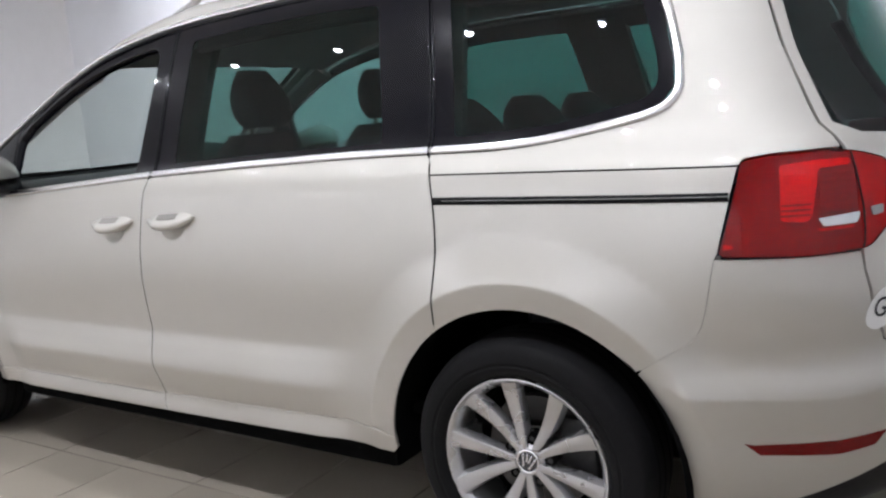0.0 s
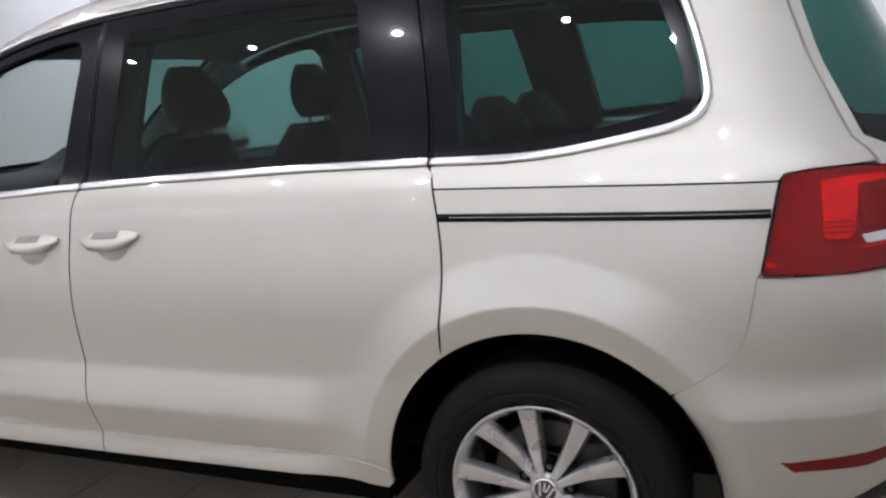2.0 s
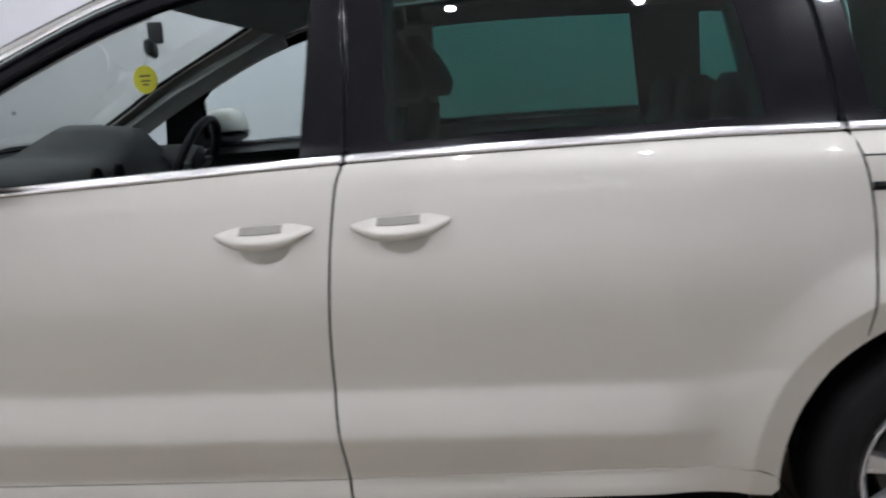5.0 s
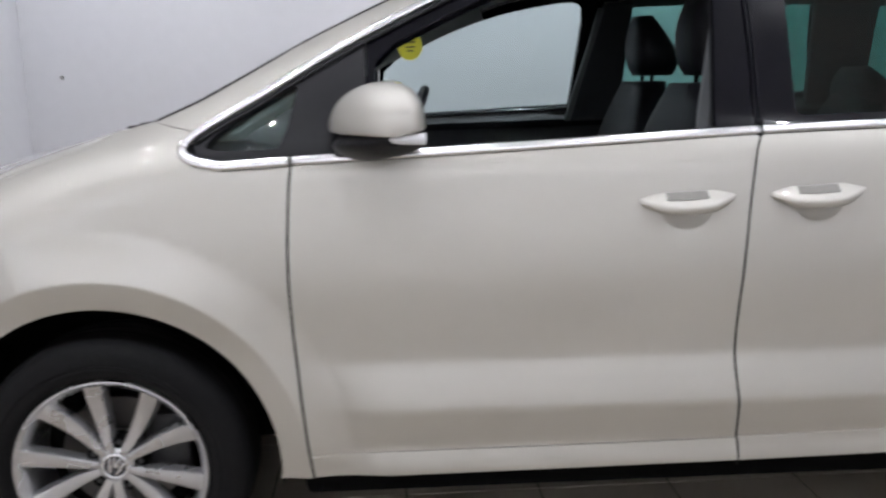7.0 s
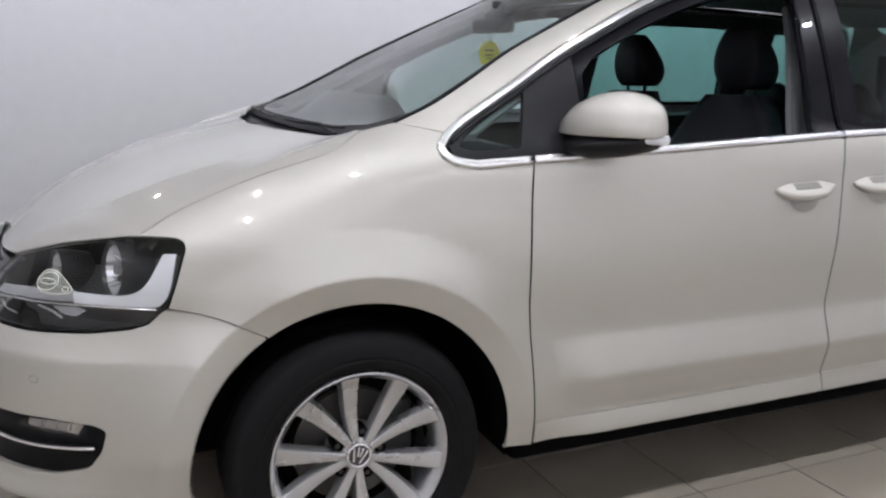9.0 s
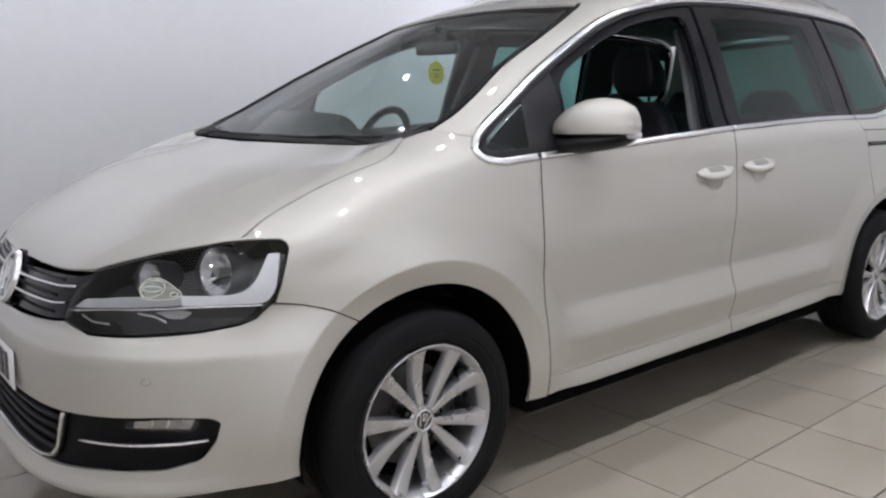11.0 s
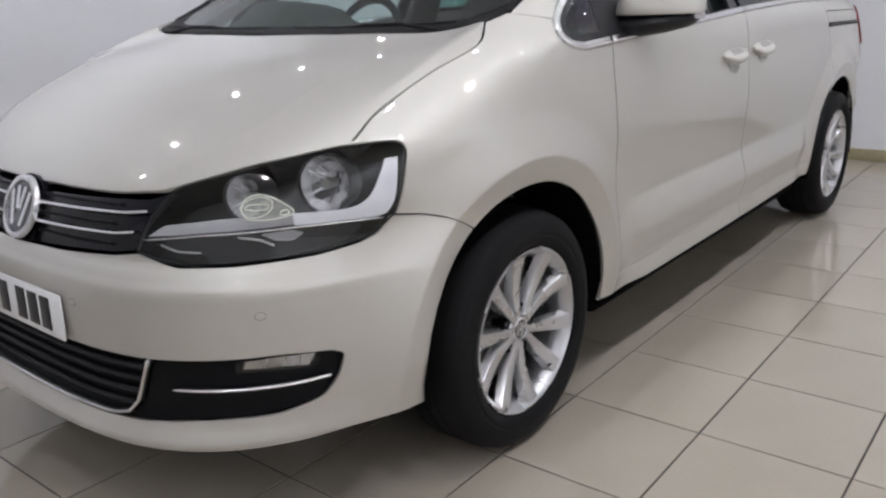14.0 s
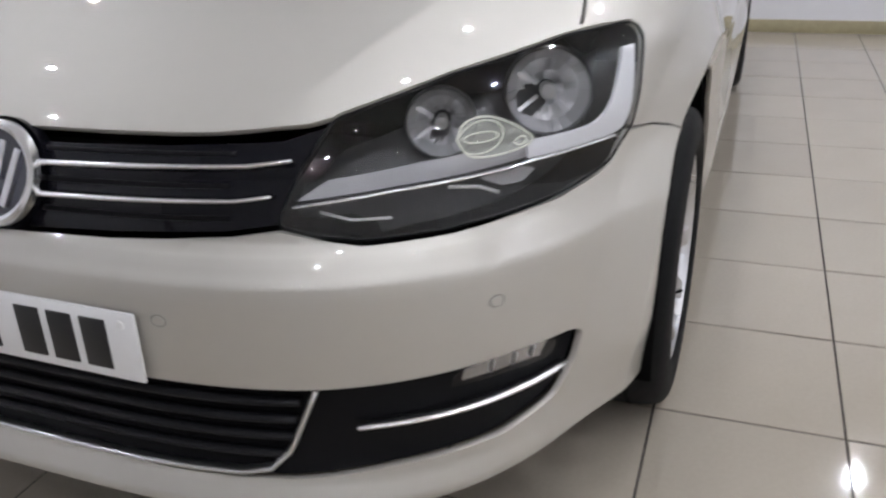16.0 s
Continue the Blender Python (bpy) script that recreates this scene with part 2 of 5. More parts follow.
# ---- the car's outer form ----
def curve(*pts):
    """A smooth curve through a few (place, value) pairs."""
    px, py = (np.array(c, float) for c in zip(*pts))
    d = np.diff(py) / np.diff(px)
    m = np.r_[d[0], np.where(d[1:] * d[:-1] > 0, 2 * d[1:] * d[:-1] / (d[1:] + d[:-1] + 1e-12), 0), d[-1]]

    def at(v):
        v = np.clip(np.asarray(v, float), px[0], px[-1])
        i = np.clip(np.searchsorted(px, v, side="right") - 1, 0, len(px) - 2)
        h = px[i + 1] - px[i]
        u = (v - px[i]) / h
        return ((2 * u**3 - 3 * u**2 + 1) * py[i] + (u**3 - 2 * u**2 + u) * h * m[i]
                + (3 * u**2 - 2 * u**3) * py[i + 1] + (u**3 - u**2) * h * m[i + 1])
    return at


# Heights run up the body: half its width, how far it bows, its nose and its tail, and how its corners round off in plan.
width = curve((0.16, 0.84), (0.22, 0.885), (0.27, 0.910), (0.31, 0.920), (0.345, 0.914), (0.36, 0.911), (0.40, 0.921), (0.44, 0.9325), (0.464, 0.9385), (0.471, 0.9391), (0.478, 0.9383), (0.53, 0.9265), (0.576, 0.9145), (0.583, 0.9132), (0.592, 0.9127), (0.61, 0.9136), (0.66, 0.9180), (0.78, 0.9258), (0.86, 0.9215), (0.95, 0.910), (1.0, 0.9030), (1.03, 0.8985), (1.06, 0.8905), (1.09, 0.8785), (1.11, 0.867), (1.125, 0.856), (1.16, 0.838), (1.25, 0.806), (1.4, 0.75), (1.5, 0.708), (1.58, 0.670), (1.63, 0.635), (1.67, 0.585), (1.70, 0.495), (1.715, 0.37), (1.722, 0.15))
low_width = curve((0.16, 0.83), (0.22, 0.868), (0.30, 0.897), (0.40, 0.9085), (0.50, 0.9130), (0.58, 0.9132), (0.60, 0.9130))  # beside the wheels the lower flank has no crease
bow = curve((0.3, 0.004), (0.7, 0.007), (1.06, 0.011), (1.12, 0.016), (1.6, 0.02))
nose = curve((0.16, -0.82), (0.22, -0.87), (0.252, -0.915), (0.258, -0.933), (0.264, -0.9385), (0.272, -0.9385), (0.282, -0.9335), (0.315, -0.916), (0.36, -0.908), (0.46, -0.912), (0.56, -0.915), (0.60, -0.913), (0.62, -0.908), (0.634, -0.897), (0.66, -0.880), (0.70, -0.866), (0.75, -0.852), (0.80, -0.815), (0.85, -0.755), (0.90, -0.675), (0.98, -0.515), (1.06, -0.33), (1.115, -0.18), (1.15, -0.09), (1.30, 0.25), (1.45, 0.60), (1.54, 0.82), (1.58, 0.915), (1.62, 1.03), (1.66, 1.17), (1.69, 1.32), (1.71, 1.5), (1.722, 1.9))
sharp_nose = curve((0.54, -0.9145), (0.56, -0.915), (0.60, -0.9148), (0.624, -0.9125), (0.630, -0.9095), (0.636, -0.9045), (0.657, -0.8885), (0.661, -0.8845), (0.671, -0.8715), (0.676, -0.8690), (0.70, -0.866), (0.75, -0.852))
front_n = curve((0.2, 3.3), (0.45, 3.4), (0.6, 3.4), (0.75, 3.2), (1.7, 3.2))
front_l = curve((0.2, 1.16), (0.7, 1.16), (0.8, 1.0), (0.9, 0.76), (1.0, 0.70), (1.12, 0.65), (1.3, 0.57), (1.5, 0.45), (1.72, 0.42))
tail = curve((0.16, 3.7), (0.25, 3.82), (0.33, 3.85), (0.45, 3.878), (0.52, 3.890), (0.56, 3.892), (0.61, 3.872), (0.64, 3.866), (0.70, 3.868), (0.90, 3.88), (1.0, 3.86), (1.05, 3.845), (1.12, 3.825), (1.3, 3.72), (1.5, 3.62), (1.62, 3.56), (1.69, 3.4), (1.72, 3.1))
rear_n = curve((0.2, 2.6), (0.5, 2.7), (0.8, 3.0), (1.6, 3.0))
rear_l = curve((0.2, 1.0), (0.5, 0.95), (0.85, 0.75), (1.1, 0.75), (1.6, 0.7))


def half(x, z):
    """Half the width of the body before its corners are rounded, with the flares over the wheels and the scoops behind the door handles."""
    near = np.minimum(np.hypot(x, z - 0.33), np.hypot(x - 2.919, z - 0.33))
    b = np.clip((0.70 - near) / 0.22, 0, 1) * (z < 0.60)
    b = np.where((x < 0) | (x > 2.919), 1.0 * (z < 0.60), b * b * (3 - 2 * b))
    w = width(z) * (1 - b) + low_width(z) * b - bow(z) * np.where(x > 1.3, np.clip(x - 1.3, 0, 2), 0.75 * (x - 1.3)) ** 2
    for wx in (0.0, 2.919):
        d = np.hypot(x - wx, z - 0.33)
        f = 0.0
        for o in (-0.003, -0.001, 0.001, 0.003):
            f = f + 0.25 * np.where(d + o > 0.472, 0.024 * np.clip((0.58 - d - o) / 0.108, 0, 1) ** 1.25, 0.024 - (0.20 if wx else 0.27) * (0.472 - d - o))
        w = w + f * np.clip((d - 0.2) / 0.1, 0, 1) * np.clip((z - 0.18) / 0.2, 0, 1)
    w = w + 0.030 * np.exp(-(((x + 0.37) / 0.13) ** 2)) * np.clip((0.80 - z) / 0.40, 0, 1) ** 1.5
    # ledge of the rear bumper
    zc = np.interp(x, [3.25, 3.30, 3.33, 3.41, 3.62, 3.68, 3.73, 3.9], [0.600, 0.573, 0.554, 0.546, 0.539, 0.545, 0.556, 0.560])
    f = 0.0
    for o in (-0.004, 0.0, 0.004):
        q = z + o - zc
        f = f + np.where(q > 0, 0.020 * np.clip(1 - q / 0.10, 0, 1) ** 1.3, 0.020 * (1 + np.clip(q, -0.09, 0) / 0.11)) / 3
    w = w + f * np.clip((x - 3.24) / 0.10, 0, 1) * np.clip((z - 0.26) / 0.2, 0, 1)
    for hx, hz in ((1.369, 0.930), (1.684, 0.942)):
        d = np.hypot((x - hx) / 0.060, (z - hz) / 0.042)
        w = w - 0.013 * np.clip(1 - d**2, 0, 1) ** 0.9
    return w


def side(x, z):
    """Half the width of the body at x along it and z up it."""
    x, z = np.asarray(x, float), np.asarray(z, float)
    u = np.clip((nose(z) + front_l(z) - x) / front_l(z), 0, 1)
    v = np.clip((x - tail(z) + rear_l(z)) / rear_l(z), 0, 1)
    return half(x, z) * (1 - u ** front_n(z)) ** (1 / front_n(z)) * (1 - v ** rear_n(z)) ** (1 / rear_n(z))


def level(x, y, z):
    """Below nought inside the body, above nought outside it. The ledge under the headlamps fades out at the corners."""
    tip = nose(z) + np.where((z > 0.56) & (z < 0.70), sharp_nose(z) - nose(z), 0) * np.clip((0.80 - np.abs(y)) / 0.16, 0, 1)
    f = (np.abs(y) / np.maximum(half(x, z), 1e-3)) ** front_n(z) + np.clip((tip + front_l(z) - x) / front_l(z), 0, 2) ** front_n(z) - 1
    r = (np.abs(y) / np.maximum(half(x, z), 1e-3)) ** rear_n(z) + np.clip((x - tail(z) + rear_l(z)) / rear_l(z), 0, 2) ** rear_n(z) - 1
    return np.where(x < 1.5, f, r)


def normals_at(p):
    """The outward normals of the body at points on it."""
    x, y, z = p.T
    h = 1.5e-3
    g = np.stack([level(x + h, y, z) - level(x - h, y, z), level(x, y + h, z) - level(x, y - h, z), level(x, y, z + h) - level(x, y, z - h)], 1)
    return g / np.maximum(np.linalg.norm(g, axis=1, keepdims=True), 1e-9)


def bisect(f, lo, hi, n=34):
    for _ in range(n):
        mid = (lo + hi) / 2
        inside = f(mid) < 0
        lo, hi = np.where(inside, mid, lo), np.where(inside, hi, mid)
    return (lo + hi) / 2


R_POLAR, C_FRONT, C_REAR = 0.95, 0.30, 2.90


def on_side(a):
    """(x, z) to the near flank."""
    return np.stack([a[:, 0], -side(a[:, 0], a[:, 1]), a[:, 1]], 1)


def on_nose(a):
    """(y, z) to the face of the car and the windscreen."""
    y, z = a.T
    lo = nose(z) + front_l(z)
    x = bisect(lambda q: level(q, y, z), lo, nose(z) - 0.01)
    return np.stack([x, y, z], 1)


def edge_of_screen(z):
    """How far back and how far out the edge of the windscreen lies at a height."""
    xe = np.interp(z, [1.05, 1.12, 1.147, 1.192, 1.254, 1.332, 1.423, 1.546, 1.59], [-0.06, 0.045, 0.135, 0.238, 0.352, 0.490, 0.678, 0.945, 1.035])
    return xe, side(np.maximum(xe, 0.1), z) - 0.004


screen_mid = curve((1.05, -0.13), (1.075, -0.066), (1.095, -0.020), (1.15, 0.086), (1.232, 0.242), (1.338, 0.443), (1.436, 0.630), (1.54, 0.832), (1.58, 0.913), (1.62, 1.03))


def on_screen(a):
    """(y, z) to the windscreen, which bows less than the nose."""
    y, z = a.T
    xe, ye = edge_of_screen(z)
    mid = screen_mid(z)
    return np.stack([mid + (xe - mid) * (np.abs(y) / ye) ** 2.0, y, z], 1)


def slope_normals(chart, a):
    """Normals of a chart from the way it runs."""
    h = 2e-3
    du = chart(a + (h, 0)) - chart(a - (h, 0))
    dv = chart(a + (0, h)) - chart(a - (0, h))
    n = np.cross(dv, du)
    n *= np.sign(n[:, 2:])
    return n / np.maximum(np.linalg.norm(n, axis=1, keepdims=True), 1e-9)


def screen_normals(a):
    return slope_normals(on_screen, a)


def chart_normals(chart, a, p):
    return slope_normals(chart, a) if chart in (on_screen, on_bonnet) else normals_at(p)


def on_tail(a):
    y, z = a.T
    x = bisect(lambda q: level(q, y, z), tail(z) - rear_l(z), tail(z) + 0.01)
    return np.stack([x, y, z], 1)


def on_bonnet(a):
    """(x, y) to the bonnet, which flattens towards the windscreen and has a ridge from each headlamp."""
    x, y = a.T
    z = bisect(lambda q: level(x, y, q), np.full(len(a), 0.62), np.full(len(a), 1.20))
    u = np.clip((x + 0.52) / 0.43, 0, 1.2)
    z = z - 0.046 * u * u * (1.6 - 0.6 * u) * (1 - np.clip(np.abs(y) / 0.735, 0, 1) ** 7)
    d = np.abs(np.abs(y) - np.interp(x, [-0.78, -0.70, -0.56, -0.10], [0.42, 0.48, 0.565, 0.63]))
    z = z + 0.0045 * np.exp(-d / 0.05) * np.clip((x + 0.79) / 0.06, 0, 1) * np.clip((-0.15 - x) / 0.25, 0, 1)
    return np.stack([x, y, z], 1)


def on_roof(a):
    x, y = a.T
    z = bisect(lambda q: level(x, y, q), np.full(len(a), 1.15), np.full(len(a), 1.7215))
    return np.stack([x, y, z], 1)


def round_front(a):
    """(way round the front corner from the middle, z); to the car's left is more than nought."""
    t, z = a[:, 0] / R_POLAR, a[:, 1]
    r = bisect(lambda q: level(C_FRONT - q * np.cos(t), -q * np.sin(t), z), np.full(len(a), 0.05), np.full(len(a), 1.6))
    return np.stack([C_FRONT - r * np.cos(t), -r * np.sin(t), z], 1)


def round_rear(a):
    t, z = a[:, 0] / R_POLAR, a[:, 1]
    r = bisect(lambda q: level(C_REAR + q * np.cos(t), -q * np.sin(t), z), np.full(len(a), 0.05), np.full(len(a), 1.6))
    return np.stack([C_REAR + r * np.cos(t), -r * np.sin(t), z], 1)


def fpol(x, z):
    """Where x on the near flank lies on the way round the front corner."""
    return (R_POLAR * math.atan2(float(side(x, z)), C_FRONT - x), z)


def ypol(y, z):
    x = on_nose(np.array([[-y, z]]))[0][0]
    return (R_POLAR * math.atan2(y, C_FRONT - x), z)


def rpol(x, z):
    return (R_POLAR * math.atan2(float(side(x, z)), x - C_REAR), z)


def dense(pts, step, closed=True):
    out = []
    n = len(pts)
    for i in range(n if closed else n - 1):
        a, b = np.array(pts[i], float), np.array(pts[(i + 1) % n], float)
        k = max(1, int(np.ceil(np.linalg.norm(b - a) / step)))
        out += [a + (b - a) * j / k for j in range(k)]
    if not closed:
        out.append(np.array(pts[-1], float))
    return np.array(out)


def spline(pts, n=6):
    """A smooth open curve through points."""
    p = np.array(pts, float)
    q = np.vstack([2 * p[0] - p[1], p, 2 * p[-1] - p[-2]])
    out = []
    for i in range(1, len(q) - 2):
        a, b, c, d = q[i - 1], q[i], q[i + 1], q[i + 2]
        for u in np.arange(n) / n:
            out.append(0.5 * (2 * b + (c - a) * u + (2 * a - 5 * b + 4 * c - d) * u**2 + (3 * b - a - 3 * c + d) * u**3))
    out.append(p[-1])
    return [tuple(o) for o in out]


def rounded(pts, r=0.01, n=4):
    """A closed outline with its corners rounded."""
    p = np.array(pts, float)
    out = []
    for i in range(len(p)):
        a, b, c = p[i - 1], p[i], p[(i + 1) % len(p)]
        la, lc = np.linalg.norm(a - b), np.linalg.norm(c - b)
        k = min(r, la * 0.45, lc * 0.45)
        s, e = b + (a - b) / la * k, b + (c - b) / lc * k
        for u in np.linspace(0, 1, n):
            out.append((1 - u) ** 2 * s + 2 * u * (1 - u) * b + u**2 * e)
    return [tuple(o) for o in out]


def within(p, loop):
    """Which of the points lie inside a loop."""
    x, y = p[:, 0], p[:, 1]
    res = np.zeros(len(p), bool)
    for (x0, y0), (x1, y1) in zip(loop, np.roll(loop, -1, axis=0)):
        hit = (y0 > y) != (y1 > y)
        res ^= hit & (x < (x1 - x0) * (y - y0) / (y1 - y0 + 1e-15) + x0)
    return res


def clear_of(p, loop, d):
    ok = np.ones(len(p), bool)
    for a, b in zip(loop, np.roll(loop, -1, axis=0)):
        ab = b - a
        t = np.clip(((p - a) @ ab) / (ab @ ab + 1e-15), 0, 1)
        ok &= np.linalg.norm(p - a - t[:, None] * ab, axis=1) > d
    return ok


def inner_face(ob, n):
    """The inner face of a pane lets all light through: its tint and gloss are on the outer one."""
    if ob.data.materials[0] in (CLEAR, SCREEN, TINT, LENS):
        ob.data.materials.append(THROUGH)
        for p in ob.data.polygons[n:2 * n]:
            p.material_index = 1


def panel(name, chart, outline, mat, parent, label="", holes=(), step=0.025, thick=0.012, lift=0.0, mirror=False, creases=(), round_by=0.0):
    """A curved sheet of the body with real thickness: an outline in a chart's two coordinates, laid on the body's form. creases: lines that the mesh follows."""
    if round_by:
        outline = rounded(outline, round_by)
    loops = [dense(outline, step)] + [dense(h, step) for h in holes]
    lo, hi = loops[0].min(0), loops[0].max(0)
    gx, gy = np.arange(lo[0], hi[0], step), np.arange(lo[1], hi[1], step)
    g = np.stack(np.meshgrid(gx, gy), -1)
    g[1::2, :, 0] += step / 2
    g = g.reshape(-1, 2)
    keep = within(g, loops[0]) & clear_of(g, loops[0], step * 0.45)
    for h in loops[1:]:
        keep &= ~within(g, h) & clear_of(g, h, step * 0.45)
    lines = []
    for c in creases:
        l = dense(c, step, False)
        inside = within(l, loops[0]) & clear_of(l, loops[0], step * 0.3)
        lines.append((l, inside))
        d = np.linalg.norm(g[:, None] - l[None, inside], axis=2).min(1) if inside.any() else np.full(len(g), 9.0)
        keep &= d > step * 0.45
    pts = np.vstack(loops + [g[keep]] + [l[i] for l, i in lines])
    edges, k = [], 0
    for l in loops:
        edges += [(k + i, k + (i + 1) % len(l)) for i in range(len(l))]
        k += len(l)
    k = len(pts) - sum(int(i.sum()) for _, i in lines)
    for l, i in lines:
        number = {j: k + m for m, j in enumerate(np.flatnonzero(i))}
        edges += [(number[j], number[j + 1]) for j in number if j + 1 in number]
        k += int(i.sum())
    from mathutils.geometry import delaunay_2d_cdt
    v2, _, tris, *_ = delaunay_2d_cdt([Vector(p) for p in pts], edges, [], 0, 1e-7)
    v2 = np.array([(v.x, v.y) for v in v2])
    tris = np.array([t for t in tris if len(t) == 3])
    mid = v2[tris].mean(1)
    ok = within(mid, loops[0])
    for h in loops[1:]:
        ok &= ~within(mid, h)
    tris = tris[ok]
    p = chart(v2)
    n = chart_normals(chart, v2, p)
    # every triangle faces outward
    q = p[tris]
    flip = (np.cross(q[:, 1] - q[:, 0], q[:, 2] - q[:, 0]) * n[tris[:, 0]]).sum(1) < 0
    tris[flip] = tris[flip][:, ::-1]
    count = {}
    for t in tris:
        for i in range(3):
            e = (t[i], t[(i + 1) % 3])
            count[e] = 1
    rim = [e for e in count if (e[1], e[0]) not in count]
    front = p + n * lift
    back = p + n * (lift - thick)
    verts, norms, faces = [front, back], [n, -n], [tris, tris[:, ::-1] + len(p)]
    if rim:
        r = np.array(rim)
        d = p[r[:, 1]] - p[r[:, 0]]
        out = np.cross(d, n[r[:, 0]])
        out /= np.maximum(np.linalg.norm(out, axis=1, keepdims=True), 1e-9)
        base = 2 * len(p)
        tilt = (out + n[r[:, 0]] * 0.6)
        tilt /= np.linalg.norm(tilt, axis=1, keepdims=True)
        for quad, (k0, k1) in enumerate(rim):
            b = base + 4 * quad
            faces.append(np.array([[b + 1, b, b + 2, b + 3]]))
        qv = np.stack([front[r[:, 0]], front[r[:, 1]], back[r[:, 0]], back[r[:, 1]]], 1).reshape(-1, 3)
        verts.append(qv)
        norms.append(np.stack([tilt, tilt, out, out], 1).reshape(-1, 3))
    verts, norms = np.vstack(verts), np.vstack(norms)
    flat = [tuple(f) for block in faces for f in block]
    made = mesh_object(name, verts, flat, mat, parent, label, norms)
    inner_face(made, len(tris))
    if mirror:
        mv, mn = verts * (1, -1, 1), norms * (1, -1, 1)
        inner_face(mesh_object(name, mv, [f[::-1] for f in flat], mat, parent, label, mn), len(tris))
    return made


STRIP = ((-0.5, 0.0), (-0.46, 0.6), (-0.3, 0.95), (0.0, 1.0), (0.3, 0.95), (0.46, 0.6), (0.5, 0.0))


def strip(name, chart, path, wide, high, mat, parent, label="", mirror=False, closed=False, lift=0.0, step=0.02, shape=STRIP):
    """A moulding of rounded section laid along a line on the body. wide: one number, or a pair for its two ends."""
    a = dense(path, step, closed)
    p = chart(a)
    n = chart_normals(chart, a, p)
    if closed:
        t = np.roll(p, -1, 0) - np.roll(p, 1, 0)
    else:
        t = np.gradient(p, axis=0)
    t /= np.maximum(np.linalg.norm(t, axis=1, keepdims=True), 1e-9)
    b = np.cross(n, t)
    w = np.linspace(wide[0], wide[1], len(p)) if isinstance(wide, tuple) else np.full(len(p), wide)
    k = len(shape)
    verts = np.stack([p + b * (w * s)[:, None] + n * (lift + high * h) for s, h in shape], 1)
    faces = []
    for i in range(len(p) if closed else len(p) - 1):
        j = (i + 1) % len(p)
        faces += [(i * k + c, i * k + c + 1, j * k + c + 1, j * k + c) for c in range(k - 1)]
        faces.append((i * k + k - 1, i * k, j * k, j * k + k - 1))
    if not closed:
        faces += [tuple(range(k))[::-1], tuple((len(p) - 1) * k + c for c in range(k))]
    v = verts.reshape(-1, 3)
    made = mesh_object(name, v, faces, mat, parent, label)
    if mirror:
        mesh_object(name, v * (1, -1, 1), [f[::-1] for f in faces], mat, parent, label)
    return made


def arc(cx, cz, r, a0, a1, n=24):
    return [(cx + r * math.cos(radians(a)), cz + r * math.sin(radians(a))) for a in np.linspace(a0, a1, n)]


# ---- the car ----
car = tagged(new("car"), "champagne silver people carrier parked on a tiled showroom floor", "car")
G = 0.003  # half the gap between two panels

GAP_F = spline([(0.462, 1.075), (0.452, 0.97), (0.446, 0.836), (0.448, 0.699), (0.458, 0.558), (0.470, 0.414), (0.481, 0.285)])
GAP_B = spline([(1.556, 1.125), (1.548, 1.09), (1.537, 1.058), (1.523, 0.96), (1.513, 0.854), (1.504, 0.697), (1.504, 0.568), (1.508, 0.504), (1.517, 0.423), (1.528, 0.285)])
GAP_R = spline([(2.662, 1.142), (2.684, 1.072), (2.698, 1.002), (2.706, 0.918), (2.705, 0.828), (2.697, 0.725), (2.686, 0.655)])
BELT = spline([(0.302, 1.052), (0.45, 1.060), (0.575, 1.066), (0.826, 1.077), (1.076, 1.089), (1.325, 1.101), (1.55, 1.111), (1.82, 1.119), (2.10, 1.125),
               (2.38, 1.129), (2.66, 1.128), (2.855, 1.127), (2.98, 1.134), (3.105, 1.151), (3.226, 1.172)], 4)
CANT = spline([(0.215, 1.095), (0.26, 1.134), (0.404, 1.216), (0.555, 1.304), (0.720, 1.389), (0.905, 1.476), (1.06, 1.531), (1.19, 1.563), (1.367, 1.593), (1.57, 1.613), (1.96, 1.627),
               (2.31, 1.625), (2.75, 1.610), (3.05, 1.583), (3.19, 1.535)], 4)
REAR_LOOP = spline([(3.226, 1.172), (3.274, 1.192), (3.298, 1.232), (3.289, 1.306), (3.262, 1.40), (3.225, 1.49), (3.19, 1.535)], 4)
TIP = spline([(0.215, 1.095), (0.222, 1.076), (0.250, 1.061), (0.302, 1.052)], 4)


def between(line, lo, hi):
    """The stretch of an upright line between two heights."""
    return [p for p in line if lo <= p[1] <= hi]


def shift(line, dx=0.0, dz=0.0):
    return [(x + dx, z + dz) for x, z in line]


def belt_at(x):
    b = np.array(BELT)
    return float(np.interp(x, b[:, 0], b[:, 1]))


def cant_at(x):
    b = np.array(CANT)
    return float(np.interp(x, b[:, 0], b[:, 1]))


def x_at(line, z):
    b = np.array(sorted(line, key=lambda p: p[1]))
    return float(np.interp(z, b[:, 1], b[:, 0]))


def belt_run(x0, x1, n=20, dz=0.0):
    return [(x, belt_at(x) + dz) for x in np.linspace(x0, x1, n)]


DOOR_FOOT = 0.352
ARCH = 0.405

